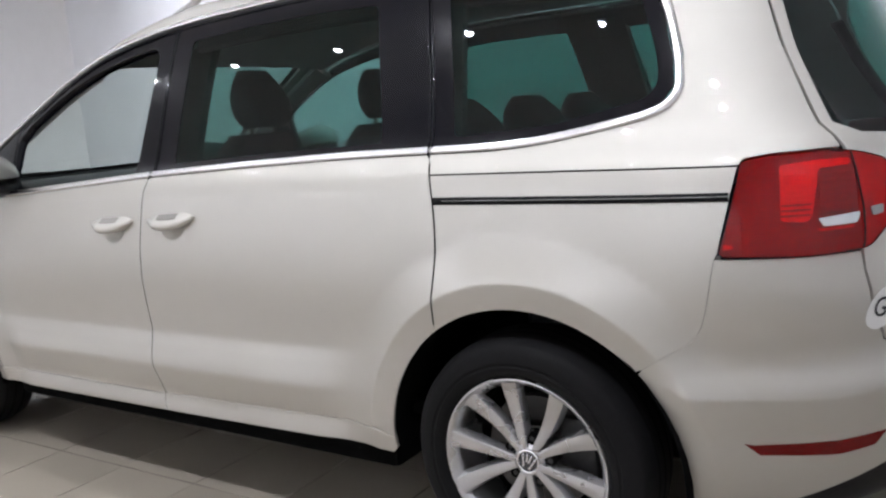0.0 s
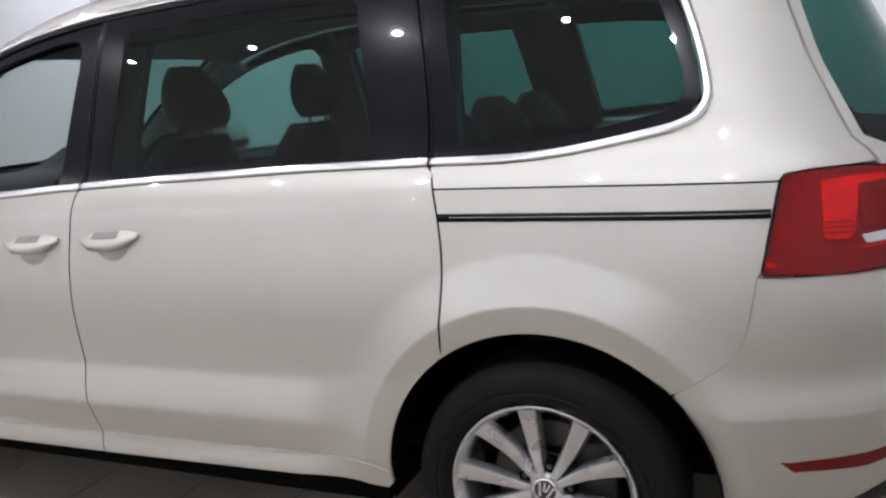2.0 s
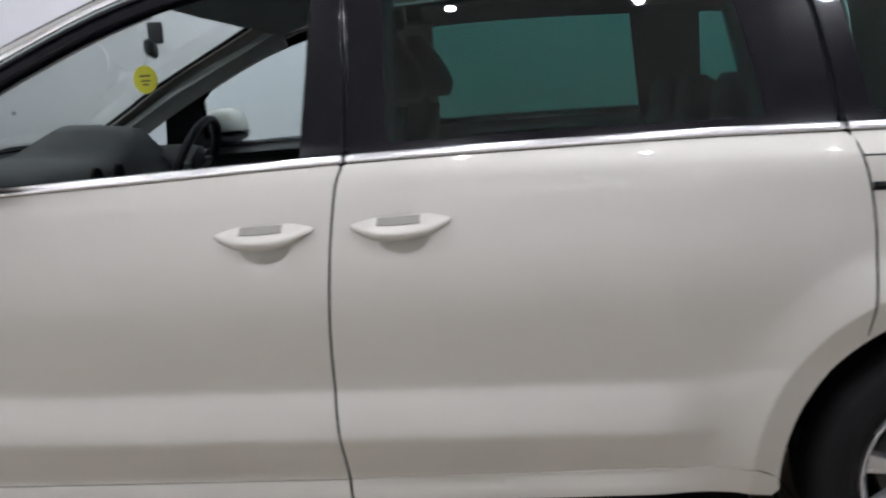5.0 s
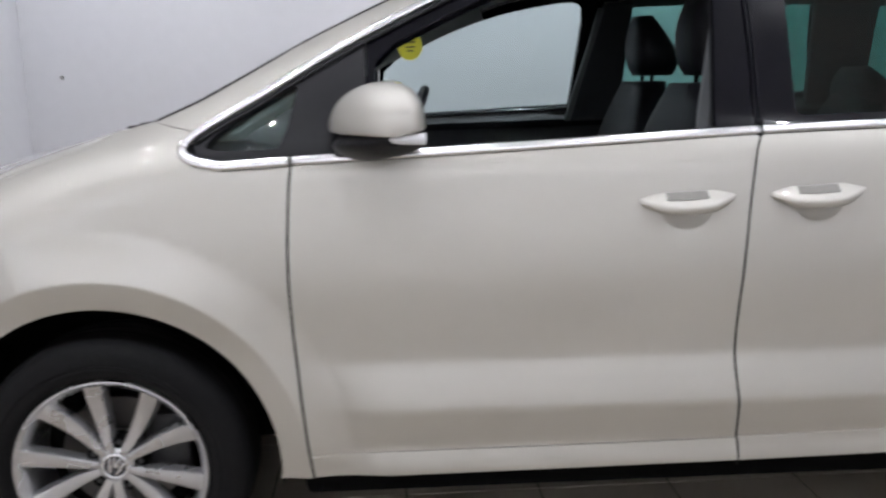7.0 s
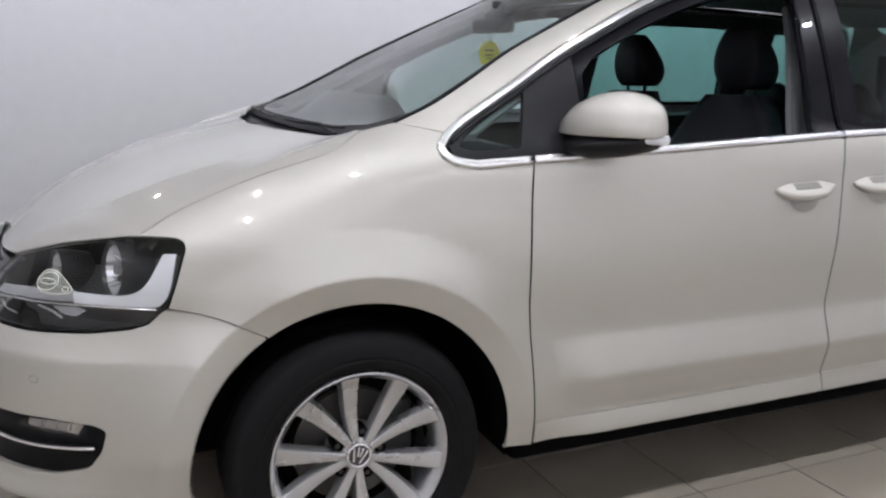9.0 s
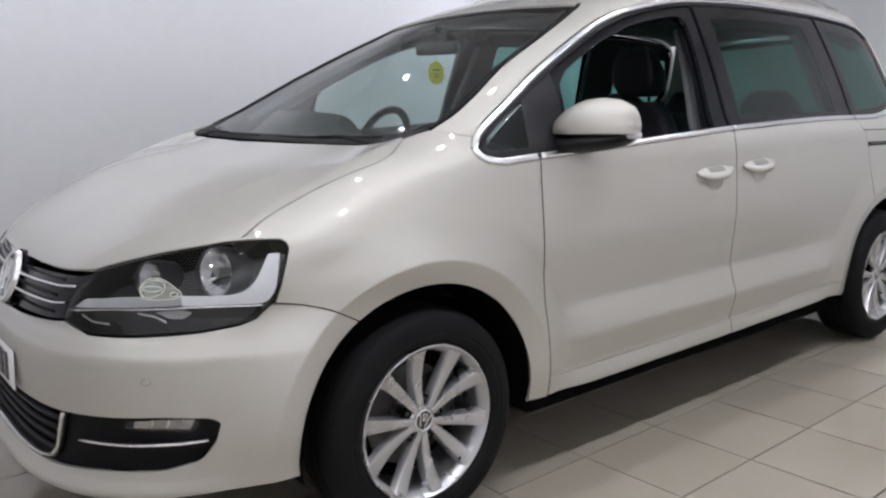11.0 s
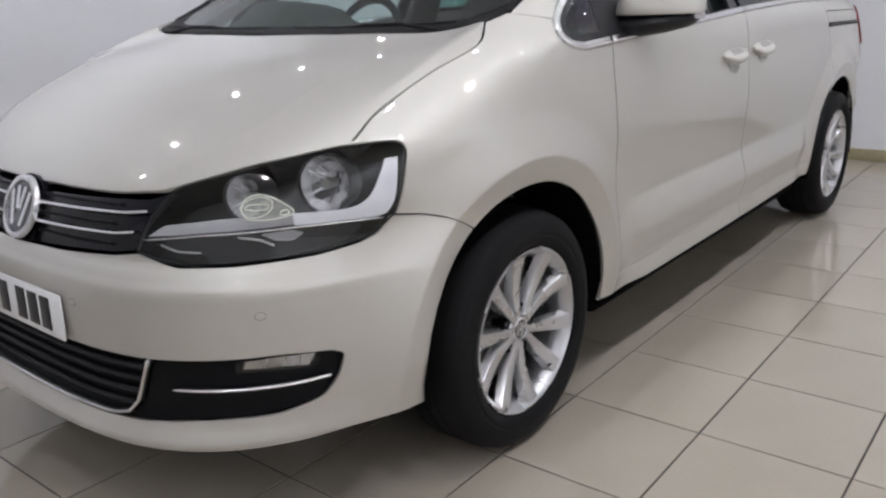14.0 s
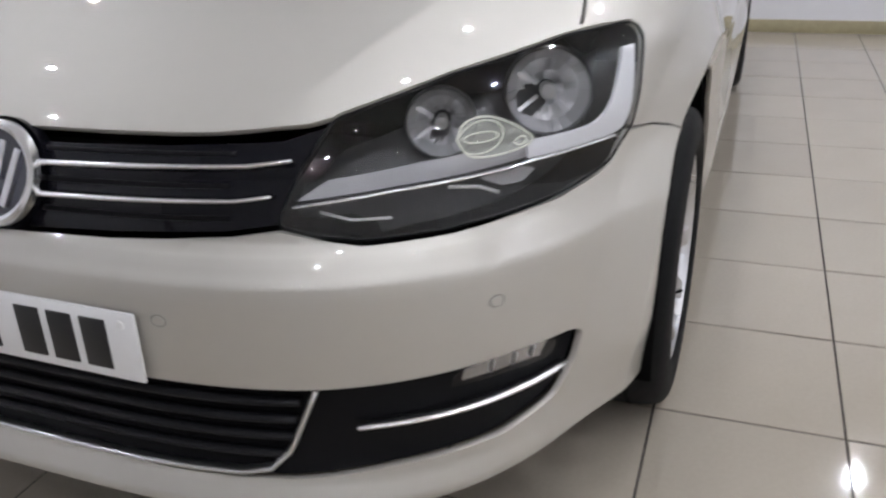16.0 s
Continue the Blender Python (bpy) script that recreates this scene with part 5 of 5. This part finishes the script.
# ---- door handles ----
def handle(x0, x1, z):
    """A pull handle: its top slopes out to a bowed ridge. A grey slab behind the ridge paints in the shade of the
    finger opening.
    """
    def section(u, lift=0.0):
        x = x0 + (x1 - x0) * u
        e = max(0.0, math.sin(math.pi * u))
        k = min(1, 0.16 + 1.25 * e) ** 0.8
        y0 = -float(side(x0 - 0.03, z)) + 0.004
        zc = z + 0.008 * (u - 0.5)
        sag = 0.017 * e ** 0.8
        out = 0.006 + 0.034 * k
        return [Vector((x, y0 - o * out - lift, zc + h)) for o, h in
                ((0.0, 0.016 * k), (0.25, 0.013 * k), (0.86, 0.005 - sag), (0.96, 0.001 - sag), (1.0, -0.005 - sag), (0.97, -0.012 * k - sag), (0.80, -0.019 * k - sag), (0.3, -0.020 * k - sag), (0.0, -0.015 * k - sag))]
    bm = bmesh.new()
    loft(bm, [section(u) for u in np.linspace(0, 1, 23)])
    grip = part("door_handle", bm, PAINT, car, "body-coloured pull handle", smooth_angle=50)
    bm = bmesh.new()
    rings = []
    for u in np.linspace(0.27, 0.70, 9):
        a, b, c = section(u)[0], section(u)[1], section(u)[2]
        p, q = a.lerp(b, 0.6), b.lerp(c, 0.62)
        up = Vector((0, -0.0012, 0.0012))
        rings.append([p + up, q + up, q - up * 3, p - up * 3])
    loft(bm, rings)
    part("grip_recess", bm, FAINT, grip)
    for o in (grip, *grip.children):
        t = mesh_mirror(o, car if o is grip else None)
        if o is grip:
            twin = t
        else:
            t.parent = twin
    return grip


handle(1.256, 1.482, 0.960)
handle(1.568, 1.792, 0.969)


# ---- wing mirrors ----
def wing_mirror(sg):
    """Shell, black foot and indicator strip."""
    bm = bmesh.new()
    rings = []
    # sections from the outer end towards the door: y, front, rear, top
    for y, x0, x1, zt in ((-1.050, 0.690, 0.730, 1.158), (-1.045, 0.665, 0.745, 1.184), (-1.030, 0.640, 0.756, 1.208), (-0.995, 0.606, 0.763, 1.227), (-0.955, 0.574, 0.760, 1.235), (-0.915, 0.556, 0.750, 1.231),
                          (-0.880, 0.547, 0.733, 1.217), (-0.850, 0.552, 0.714, 1.194), (-0.834, 0.590, 0.694, 1.165)):
        ring = []
        for k in range(32):
            a = 2 * math.pi * k / 32
            c, s_ = math.cos(a), math.sin(a)
            u = 0.5 + 0.5 * math.copysign(abs(c) ** (0.75 if c > 0 else 1.0), c)
            x = x0 + (x1 - x0) * u
            z = 1.134 + (zt - 1.134) * s_ ** 0.8 if s_ > 0 else 1.134 - 0.010 * abs(s_) ** 0.5
            ring.append(Vector((x, y, z + 0.010 * (u - 0.5))))
        rings.append(ring)
    loft(bm, rings)
    shell = part("wing_mirror", bm, PAINT, car, "body-coloured door mirror with a black foot", smooth_angle=60)
    bm = bmesh.new()
    rings = []
    for y, cx, cz, rx, rz in ((-1.034, 0.705, 1.114, 0.040, 0.012), (-1.010, 0.692, 1.106, 0.066, 0.022), (-0.955, 0.662, 1.100, 0.090, 0.031), (-0.90, 0.640, 1.094, 0.084, 0.034), (-0.86, 0.625, 1.092, 0.068, 0.036), (-0.82, 0.615, 1.100, 0.060, 0.036)):
        rings.append([Vector((cx + rx * math.cos(a), y, cz + rz * math.sin(a))) for a in (2 * math.pi * k / 20 for k in range(20))])
    loft(bm, rings)
    part("mirror_foot", bm, PLASTIC, shell)
    bm = bmesh.new()
    rings = []
    for u in np.linspace(0, 1, 9):
        x, y = 0.668 + 0.094 * u, -1.012 - 0.022 * math.sin(2.6 * u)
        rings.append([Vector((x, y + 0.012 * math.cos(a), 1.116 + (0.009 + 0.004 * u) * math.sin(a))) for a in (2 * math.pi * k / 10 for k in range(10))])
    loft(bm, rings)
    part("indicator_strip", bm, LIGHT_BAR, shell)
    bm = bmesh.new()
    loft(bm, [[Vector((0.716 + d - 0.25 * (p.x + 0.945), p.x, p.z)) for p in oval(-0.945, 1.175, 0.075, 0.030, 0, 24, 3)] for d in (0.008, 0.0165)])
    part("mirror_glass", bm, REFLECTOR, shell)
    if sg < 0:
        for o in (shell, *shell.children):
            o.data.transform(Matrix.Diagonal((1, -1, 1, 1)))
            o.data.flip_normals()
    return shell


wing_mirror(1)
wing_mirror(-1)

# ---- scuttle and wipers ----
cowl = [(-0.735, 1.090), (-0.60, 1.080), (-0.32, 1.076), (0.0, 1.076), (0.32, 1.076), (0.60, 1.080), (0.735, 1.090), (0.735, 1.136), (0.4, 1.124), (0.0, 1.122), (-0.4, 1.124), (-0.735, 1.136)]
panel("scuttle", on_screen, cowl, PLASTIC, car, "black plastic grille below the windscreen", step=0.025, lift=-0.016)
for sg in (1, -1):
    bm = bmesh.new()
    ys = np.linspace(-0.06, -0.66, 14)
    pts = on_screen(np.stack([ys, 1.109 + 0.010 * np.linspace(0, 1, 14) ** 2], 1))
    nn = screen_normals(pts[:, 1:])
    tube(bm, [tuple((p + n * 0.012) * (1, sg, 1)) for p, n in zip(pts, nn)], [0.002] + [0.004] * 12 + [0.002], 8)
    blade = part("wiper", bm, PLASTIC, car)
    bm = bmesh.new()
    p0 = on_screen(np.array([[-0.62, 1.108]]))[0]
    tube(bm, [tuple(p0 * (1, sg, 1)), tuple((pts[9] + nn[9] * 0.016) * (1, sg, 1)), tuple((pts[6] + nn[6] * 0.016) * (1, sg, 1))], [0.006, 0.005, 0.004], 8)
    part("wiper_arm", bm, PLASTIC, blade)

# ---- interior ----
lining = [(0.44, 0.34), (2.47, 0.36), (2.48, 0.55), (2.58, 0.68), (2.70, 0.76), (2.70, 1.085), (1.55, 1.075), (0.60, 1.04), (0.44, 1.03)]
panel("door_lining", on_side, lining, DASH, car, mirror=True, step=0.05, thick=0.03, lift=-0.045)
top_rail = [(0.62, 1.035), (2.70, 1.085)] + belt_run(2.70, 0.62, 20, 0.008)
panel("door_top", on_side, top_rail, PLASTIC, car, mirror=True, step=0.04, thick=0.085, lift=-0.016)
rear_lining = [(2.70, 0.75), (3.40, 0.75), (3.40, 1.08), (3.25, 1.13), (2.98, 1.10), (2.70, 1.09)]
panel("rear_lining", on_side, rear_lining, DASH, car, mirror=True, step=0.05, thick=0.03, lift=-0.04)
# linings of the pillars and the headliner
inner = [(x, y * 0.975) for x, y in roof]
panel("headliner", on_roof, inner + [(x, -y) for x, y in inner[::-1]], TRIM_GREY, car, step=0.05, thick=0.012, lift=-0.045)
panel("pillar_lining", on_side, [(x + 0.02, z - 0.005) for x, z in SCREEN_EDGE] + [(1.06, cant_at(1.06) - 0.035)] + [(x, cant_at(x) - 0.035) for x in np.linspace(1.0, 0.33, 12)], TRIM_GREY, car, mirror=True, step=0.03, thick=0.03, lift=-0.03)
panel("pillar_lining", on_side, [(1.455, 1.10), (1.66, 1.12), (1.66, 1.56), (1.55, 1.56), (1.525, 1.42), (1.492, 1.27)], DASH, car, mirror=True, step=0.04, thick=0.03, lift=-0.075)
panel("pillar_edge", on_side, [(1.430, 1.10), (1.455, 1.10), (1.492, 1.27), (1.525, 1.42), (1.545, 1.54), (1.523, 1.54), (1.503, 1.42), (1.469, 1.27)], POST_GREY, car, mirror=True, step=0.03, thick=0.02, lift=-0.085)
panel("pillar_lining", on_side, [(2.49, 1.14), (2.735, 1.14), (2.68, 1.57), (2.42, 1.57)], DASH, car, mirror=True, step=0.04, thick=0.03, lift=-0.04)
panel("cant_lining", on_side, [(x, cant_at(x) - 0.085) for x in np.linspace(1.62, 3.1, 14)] + [(x, cant_at(x) - 0.01) for x in np.linspace(3.1, 1.62, 14)], DASH, car, mirror=True, step=0.04, thick=0.025, lift=-0.04)
bm = bmesh.new()
box(bm, (2.5, 1.62, 0.05), (1.75, 0, 0.40), 0.01)
part("cabin_floor", bm, LINER, car)
bm = bmesh.new()
box(bm, (0.06, 1.20, 0.60), (3.50, 0, 0.72), 0.02)
part("boot_wall", bm, LINER, car)

# dashboard
bm = bmesh.new()
rings = []
for y in np.linspace(-0.79, 0.79, 21):
    b = 0.10 * math.exp(-((y - 0.37) / 0.20) ** 4)
    edge = 0.05 * (abs(y) / 0.79) ** 6
    sec = ((0.06, 0.95), (0.06, 1.075), (0.13, 1.098), (0.26, 1.102 + b), (0.36, 1.098 + b), (0.50 - edge, 1.082 + b), (0.555 - edge, 1.04 + b * 0.7), (0.55 - edge, 0.98), (0.60 - edge, 0.90), (0.52, 0.70), (0.25, 0.60), (0.1, 0.8))
    rings.append([Vector((x + 0.10 * (abs(y) / 0.79) ** 3 * (1 if x < 0.3 else 0), y, z)) for x, z in sec])
loft(bm, rings)
bmesh.ops.bevel(bm, geom=[e for e in bm.edges if len(e.link_faces) == 2 and e.calc_face_angle(0) > 0.6], offset=0.012, segments=2, affect="EDGES")
dash = part("dashboard", bm, DASH, car, "dark grey dashboard", smooth_angle=60)
for y, z in ((-0.60, 1.02), (0.60, 1.02), (-0.08, 1.03), (0.08, 1.03)):
    bm = bmesh.new()
    lathe(bm, [(0.0, 0.006), (0.030, 0.004), (0.036, -0.006), (0.040, 0.0)], 24, Matrix.Translation((0.572, y, z)) @ Matrix.Rotation(radians(90), 4, "Z"))
    part("air_vent", bm, PLASTIC, dash)
# steering wheel
sw = Matrix.Translation((0.74, 0.37, 1.033)) @ Matrix.Rotation(radians(90), 4, "Z") @ Matrix.Rotation(radians(24), 4, "X")
bm = bmesh.new()
tube(bm, [(0.178 * math.cos(a), 0, 0.178 * math.sin(a)) for a in (2 * math.pi * k / 48 for k in range(48))], 0.0165, 12, True)
bm.transform(sw)
steering = part("steering_wheel", bm, LEATHER, car, "black leather steering wheel")
bm = bmesh.new()
lathe(bm, [(0, -0.02), (0.05, -0.016), (0.07, 0.0), (0.06, 0.05), (0.03, 0.12), (0, 0.13)], 28, sw)
part("wheel_hub", bm, DASH, steering)
for a in (0, math.pi, -math.pi / 2):
    bm = bmesh.new()
    box(bm, (0.12, 0.018, 0.036), (0.115, 0.0, 0), 0.006)
    bm.transform(sw @ rot_y(-a))
    part("wheel_spoke", bm, SATIN, steering)


def seat(x, y, rest_z, rest_h, back_top, wide=0.50, deep=0.52, posts=True, tilt=14, rest_w=0.125):
    """A leather seat: cushion, backrest with side bolsters and a headrest on two posts."""
    lean = math.tan(radians(tilt))
    bm = bmesh.new()
    rings = []
    for u in np.linspace(0, 1, 12):
        z = 0.62 + (back_top - 0.62) * u
        w = wide * 0.5 * (1 - 0.52 * (max(0, u - 0.45) / 0.55) ** 2.6)
        cx = x - 0.12 + (z - 0.62) * lean
        th = 0.085 - 0.025 * u
        ring = []
        for k in range(24):
            a = 2 * math.pi * k / 24
            c, s = math.cos(a), math.sin(a)
            dy = w * math.copysign(abs(s) ** 0.6, s)
            dx = th * math.copysign(abs(c) ** 0.7, c)
            if c < 0:
                dx -= 0.035 * (abs(dy) / w) ** 4 * (1 - u * 0.5)
            ring.append(Vector((cx + dx, y + dy, z)))
        rings.append(ring)
    loft(bm, rings)
    back = part("seat", bm, LEATHER, car, "black leather seat with headrest", smooth_angle=70)
    bm = bmesh.new()
    box(bm, (deep, wide, 0.17), (x - 0.12 - deep * 0.42, y, 0.60), 0.05, None, 4)
    part("cushion", bm, LEATHER, back, smooth_angle=70)
    bx = x - 0.12 + (back_top - 0.62) * lean
    bm = bmesh.new()
    rings = []
    for u in np.linspace(0, 1, 11):
        z = rest_z + rest_h * u
        e = math.sin(math.pi * (0.10 + 0.80 * u)) ** 0.45
        w = rest_w * e * (1.0 - 0.20 * u)
        th = 0.072 * e * (1.0 - 0.30 * u)
        cx = bx - 0.020 * u + 0.004
        rear = 1.0 + 1.1 * (1 - u) ** 0.9
        rings.append([Vector((cx + th * (rear if math.cos(a) > 0 else 0.9) * math.copysign(abs(math.cos(a)) ** 0.7, math.cos(a)), y + w * math.copysign(abs(math.sin(a)) ** 0.6, math.sin(a)), z)) for a in (2 * math.pi * k / 20 for k in range(20))])
    loft(bm, rings)
    part("headrest", bm, LEATHER, back, smooth_angle=70)
    if posts:
        for dy in (-0.06, 0.06):
            bm = bmesh.new()
            tube(bm, [(bx + 0.01, y + dy, back_top - 0.05), (bx + 0.012, y + dy, rest_z + 0.06)], 0.007, 10)
            part("headrest_post", bm, INSERT, back)


for x, y in ((1.56, -0.37), (1.605, 0.32)):
    seat(x, y, 1.236, 0.213, 1.215, 0.54)
for y in (-0.46, 0.0, 0.46):
    seat(2.53, y, 1.09, 0.170, 1.155, 0.45, 0.45, False, 14, 0.165)
for y in (-0.36, 0.36):
    seat(3.25, y, 0.96, 0.12, 0.96, 0.42, 0.40, False)
# inside mirror and the yellow tag that hangs from it
bm = bmesh.new()
box(bm, (0.030, 0.20, 0.052), (0.775, 0.0, 1.440), 0.014, Matrix.Rotation(radians(18), 4, "Z"), 3)
box(bm, (0.05, 0.016, 0.07), (0.795, 0.0, 1.490), 0.006)
inside_mirror = part("inside_mirror", bm, DASH, car)
bm = bmesh.new()
lathe(bm, [(0, -0.002), (0.040, -0.002), (0.041, 0.0), (0.040, 0.002), (0, 0.002)], 36, Matrix.Translation((0.752, -0.02, 1.342)) @ Matrix.Diagonal((1, 1, 1.12, 1)))
tag = part("hanging_tag", bm, YELLOW, car, "round yellow card on a string")
for x, z, w, h in ((0.0, 0.012, 0.036, 0.005), (0.0, -0.004, 0.030, 0.004), (0.0, -0.016, 0.022, 0.004)):
    for sg in (1, -1):
        bm = bmesh.new()
        box(bm, (w, 0.001, h), (0.752 + x, -0.02 + sg * 0.0026, 1.342 + z), 0.0)
        part("tag_bar", bm, INK, tag)
bm = bmesh.new()
tube(bm, [(0.752, -0.02, 1.386), (0.768, -0.01, 1.43)], 0.0012, 6)
part("string", bm, INK, tag)


# ---- the room ----
def slab(name, lo, hi, mat, bevel=0.0):
    bm = bmesh.new()
    lo, hi = Vector(lo), Vector(hi)
    box(bm, hi - lo, (lo + hi) / 2, bevel)
    return tagged(part(name, bm, mat), kind="structure")


T = 0.45
slab("wall_east", (WALL_REAR, WALL_NEAR - T, 0), (WALL_REAR + T, WALL_BACK + T, CEIL), WALL)
slab("wall_north", (WALL_FRONT - T, WALL_BACK, 0), (WALL_REAR, WALL_BACK + T, CEIL), WALL)
# Unseen wall, added and kept white to bounce light onto the near flank.
slab("wall_south", (WALL_FRONT - T, WALL_NEAR - T, 0), (WALL_REAR, WALL_NEAR, CEIL), WALL_BOUNCE)
slab("wall_west", (WALL_FRONT - T, WALL_NEAR, 0), (WALL_FRONT, WALL_BACK, CEIL), WALL_BOUNCE)
slab("wall_pier", (-3.2, 1.05, 0), (-1.74, WALL_BACK - 0.002, CEIL), WALL)
slab("ceiling", (WALL_FRONT - T, WALL_NEAR - T, CEIL), (WALL_REAR + T, WALL_BACK + T, CEIL + T), CEILING)
slab("baseboard_east", (WALL_REAR - 0.012, WALL_NEAR, 0.0), (WALL_REAR, WALL_BACK, 0.085), SKIRT, 0.003)
slab("baseboard_north", (-1.738, WALL_BACK - 0.012, 0.0), (WALL_REAR - 0.014, WALL_BACK, 0.085), SKIRT, 0.003)
slab("baseboard_pier", (-1.74, 1.05, 0.0), (-1.728, WALL_BACK - 0.014, 0.085), SKIRT, 0.003)
floor = slab("floor", (WALL_FRONT, WALL_NEAR, -0.15), (WALL_REAR, WALL_BACK, -0.003), GROUT)

bm = bmesh.new()
lathe(bm, [(0, -0.012), (0.012, -0.010), (0.014, 0.0)], 16, Matrix.Translation((-1.50, WALL_BACK, 1.27)))
tagged(part("wall_bolt", bm, STEEL), "dull grey fixing bolt in the wall", "bolt")


def downlight():
    bm = bmesh.new()
    m = Matrix.Translation((0, 0, 0)) @ Matrix.Rotation(radians(-90), 4, "X")
    lathe(bm, [(0.034, 0.045), (0.044, 0.006), (0.050, -0.006), (0.064, -0.004), (0.066, 0.0)], 28, m @ Matrix.Diagonal((1, -1, 1, 1)) @ Matrix.Diagonal((1, -1, 1, 1)))
    ring_ = part("downlight", bm, LAMP_WHITE)
    bm = bmesh.new()
    lathe(bm, [(0, -0.002), (0.030, -0.001), (0.034, 0.002)], 24, m)
    part("lamp_face", bm, LAMP_GLOW, ring_, "glowing lamp face")
    return tagged(ring_, "small round recessed downlight, switched on, white ring", "downlight", "ceiling downlights")


lamp_data = bpy.data.lights.new("downlight", "SPOT")
lamp_data.energy, lamp_data.color, lamp_data.shadow_soft_size = SPOT_POWER, (0.945, 0.965, 1.06), 0.028
lamp_data.spot_size, lamp_data.spot_blend = radians(165), 0.8
# The row at y = -4.7 is added fill light; the other rows are the room's.
lamp_rows = [(x, y) for y, x0 in ((-4.7, -4.75), (-1.97, -4.75), (-0.65, -4.6)) for x in np.arange(x0, 4.4, 0.93)] + [(x, 2.2) for x in np.arange(-4.1, 4.4, 0.93)]
lamp_rows = [p for p in lamp_rows if not (-3.4 < p[0] < -1.5 and p[1] > 0.9)]


def lean_of(y):
    """The far row of lamps, added as fill, is turned towards the south wall to bounce its light."""
    return Matrix.Rotation(radians(-42 if y < -4 else 0), 4, "X")


first = None
for x, y in lamp_rows:
    at = Matrix.Translation((x, y, CEIL - (0.035 if y < -4 else 0.001))) @ lean_of(y)
    if first is None:
        first = downlight()
        first.matrix_basis = at
    else:
        copy_thing(first, at)
wall_lamp = lamp_data.copy()
wall_lamp.energy = SPOT_POWER * 0.95
row_lamps = {2.2: wall_lamp}
for y, k in ((-4.7, 1.75), (-1.97, 1.0), (-0.65, 0.4)):
    row_lamps[y] = lamp_data.copy()
    row_lamps[y].energy = SPOT_POWER * k
row_lamps[-4.7].spot_size = radians(110)
end_lamps = {y: lamp.copy() for y, lamp in row_lamps.items()}
for lamp in end_lamps.values():
    lamp.energy *= 1.5
for x, y in lamp_rows:
    light = new("downlight_lamp", end_lamps[y] if x > 3.3 and y > -4 else row_lamps[y])
    light.matrix_basis = Matrix.Translation((x, y, CEIL - 0.02)) @ lean_of(y) @ Matrix.Translation((0, 0, -0.06 if y < -4 else 0))

# ---- floor tiles ----
TX, TY, X0, Y0 = 0.408, 0.394, -0.105, -0.880


def tile_mesh():
    bm = bmesh.new()
    w, d, b = (TX - 0.0055) / 2, (TY - 0.0055) / 2, 0.0007
    ring = lambda s, z: [bm.verts.new((sx * (w - s), sy * (d - s), z)) for sx, sy in ((-1, -1), (1, -1), (1, 1), (-1, 1))]
    r0, r1, r2 = ring(0, -0.006), ring(0, -0.0006), ring(b, 0.0)
    for p, q in ((r0, r1), (r1, r2)):
        for k in range(4):
            bm.faces.new([p[k], p[(k + 1) % 4], q[(k + 1) % 4], q[k]])
    bm.faces.new(r2)
    bmesh.ops.recalc_face_normals(bm, faces=bm.faces)
    me = bpy.data.meshes.new("floor_tile")
    bm.to_mesh(me)
    bm.free()
    me.materials.append(TILE)
    return me


SQUARE = Matrix.Translation((0, Y0, 0)) @ Matrix.Rotation(radians(0.9), 4, "Z") @ Matrix.Translation((0, -Y0, 0))  # the tiles lie a little askew to the car
tile_me = tile_mesh()
rng = random.Random(5)
centres = []
i0, i1 = int((WALL_FRONT - X0) / TX) - 2, int((WALL_REAR - X0) / TX) + 2
j0, j1 = int((WALL_NEAR - Y0) / TY) - 2, int((WALL_BACK - Y0) / TY) + 2
for i in range(i0, i1):
    for j in range(j0, j1):
        cx, cy = X0 + (i + 0.5) * TX, Y0 + (j + 0.5) * TY
        if WALL_FRONT < cx + TX * 0.45 and cx - TX * 0.45 < WALL_REAR and WALL_NEAR < cy + TY * 0.45 and cy - TY * 0.45 < WALL_BACK:
            centres.append((cx, cy))
centres.sort(key=lambda c: math.hypot((c[0] - 1.2) * 0.62, c[1] + 1.4))
far = []
for n, (cx, cy) in enumerate(centres):
    dz, ax, ay = rng.uniform(-0.0004, 0.0004), rng.uniform(-0.0016, 0.0016), rng.uniform(-0.0016, 0.0016)
    if n < 290:
        t = new("floor_tile", tile_me)
        t.parent = floor
        t.matrix_basis = SQUARE @ Matrix.Translation((cx, cy, dz)) @ Euler((ax, ay, 0)).to_matrix().to_4x4()
    else:
        far.append(SQUARE @ Matrix.Translation((cx, cy, dz)) @ Euler((ax, ay, 0)).to_matrix().to_4x4())
verts, faces = [], []
base_v = [v.co.copy() for v in tile_me.vertices]
base_f = [tuple(p.vertices) for p in tile_me.polygons]
for m in far:
    k = len(verts)
    verts += [m @ v for v in base_v]
    faces += [tuple(k + q for q in f) for f in base_f]
tagged(mesh_object("floor_tile_field", verts, faces, TILE, floor, smooth=False), kind="stuff")
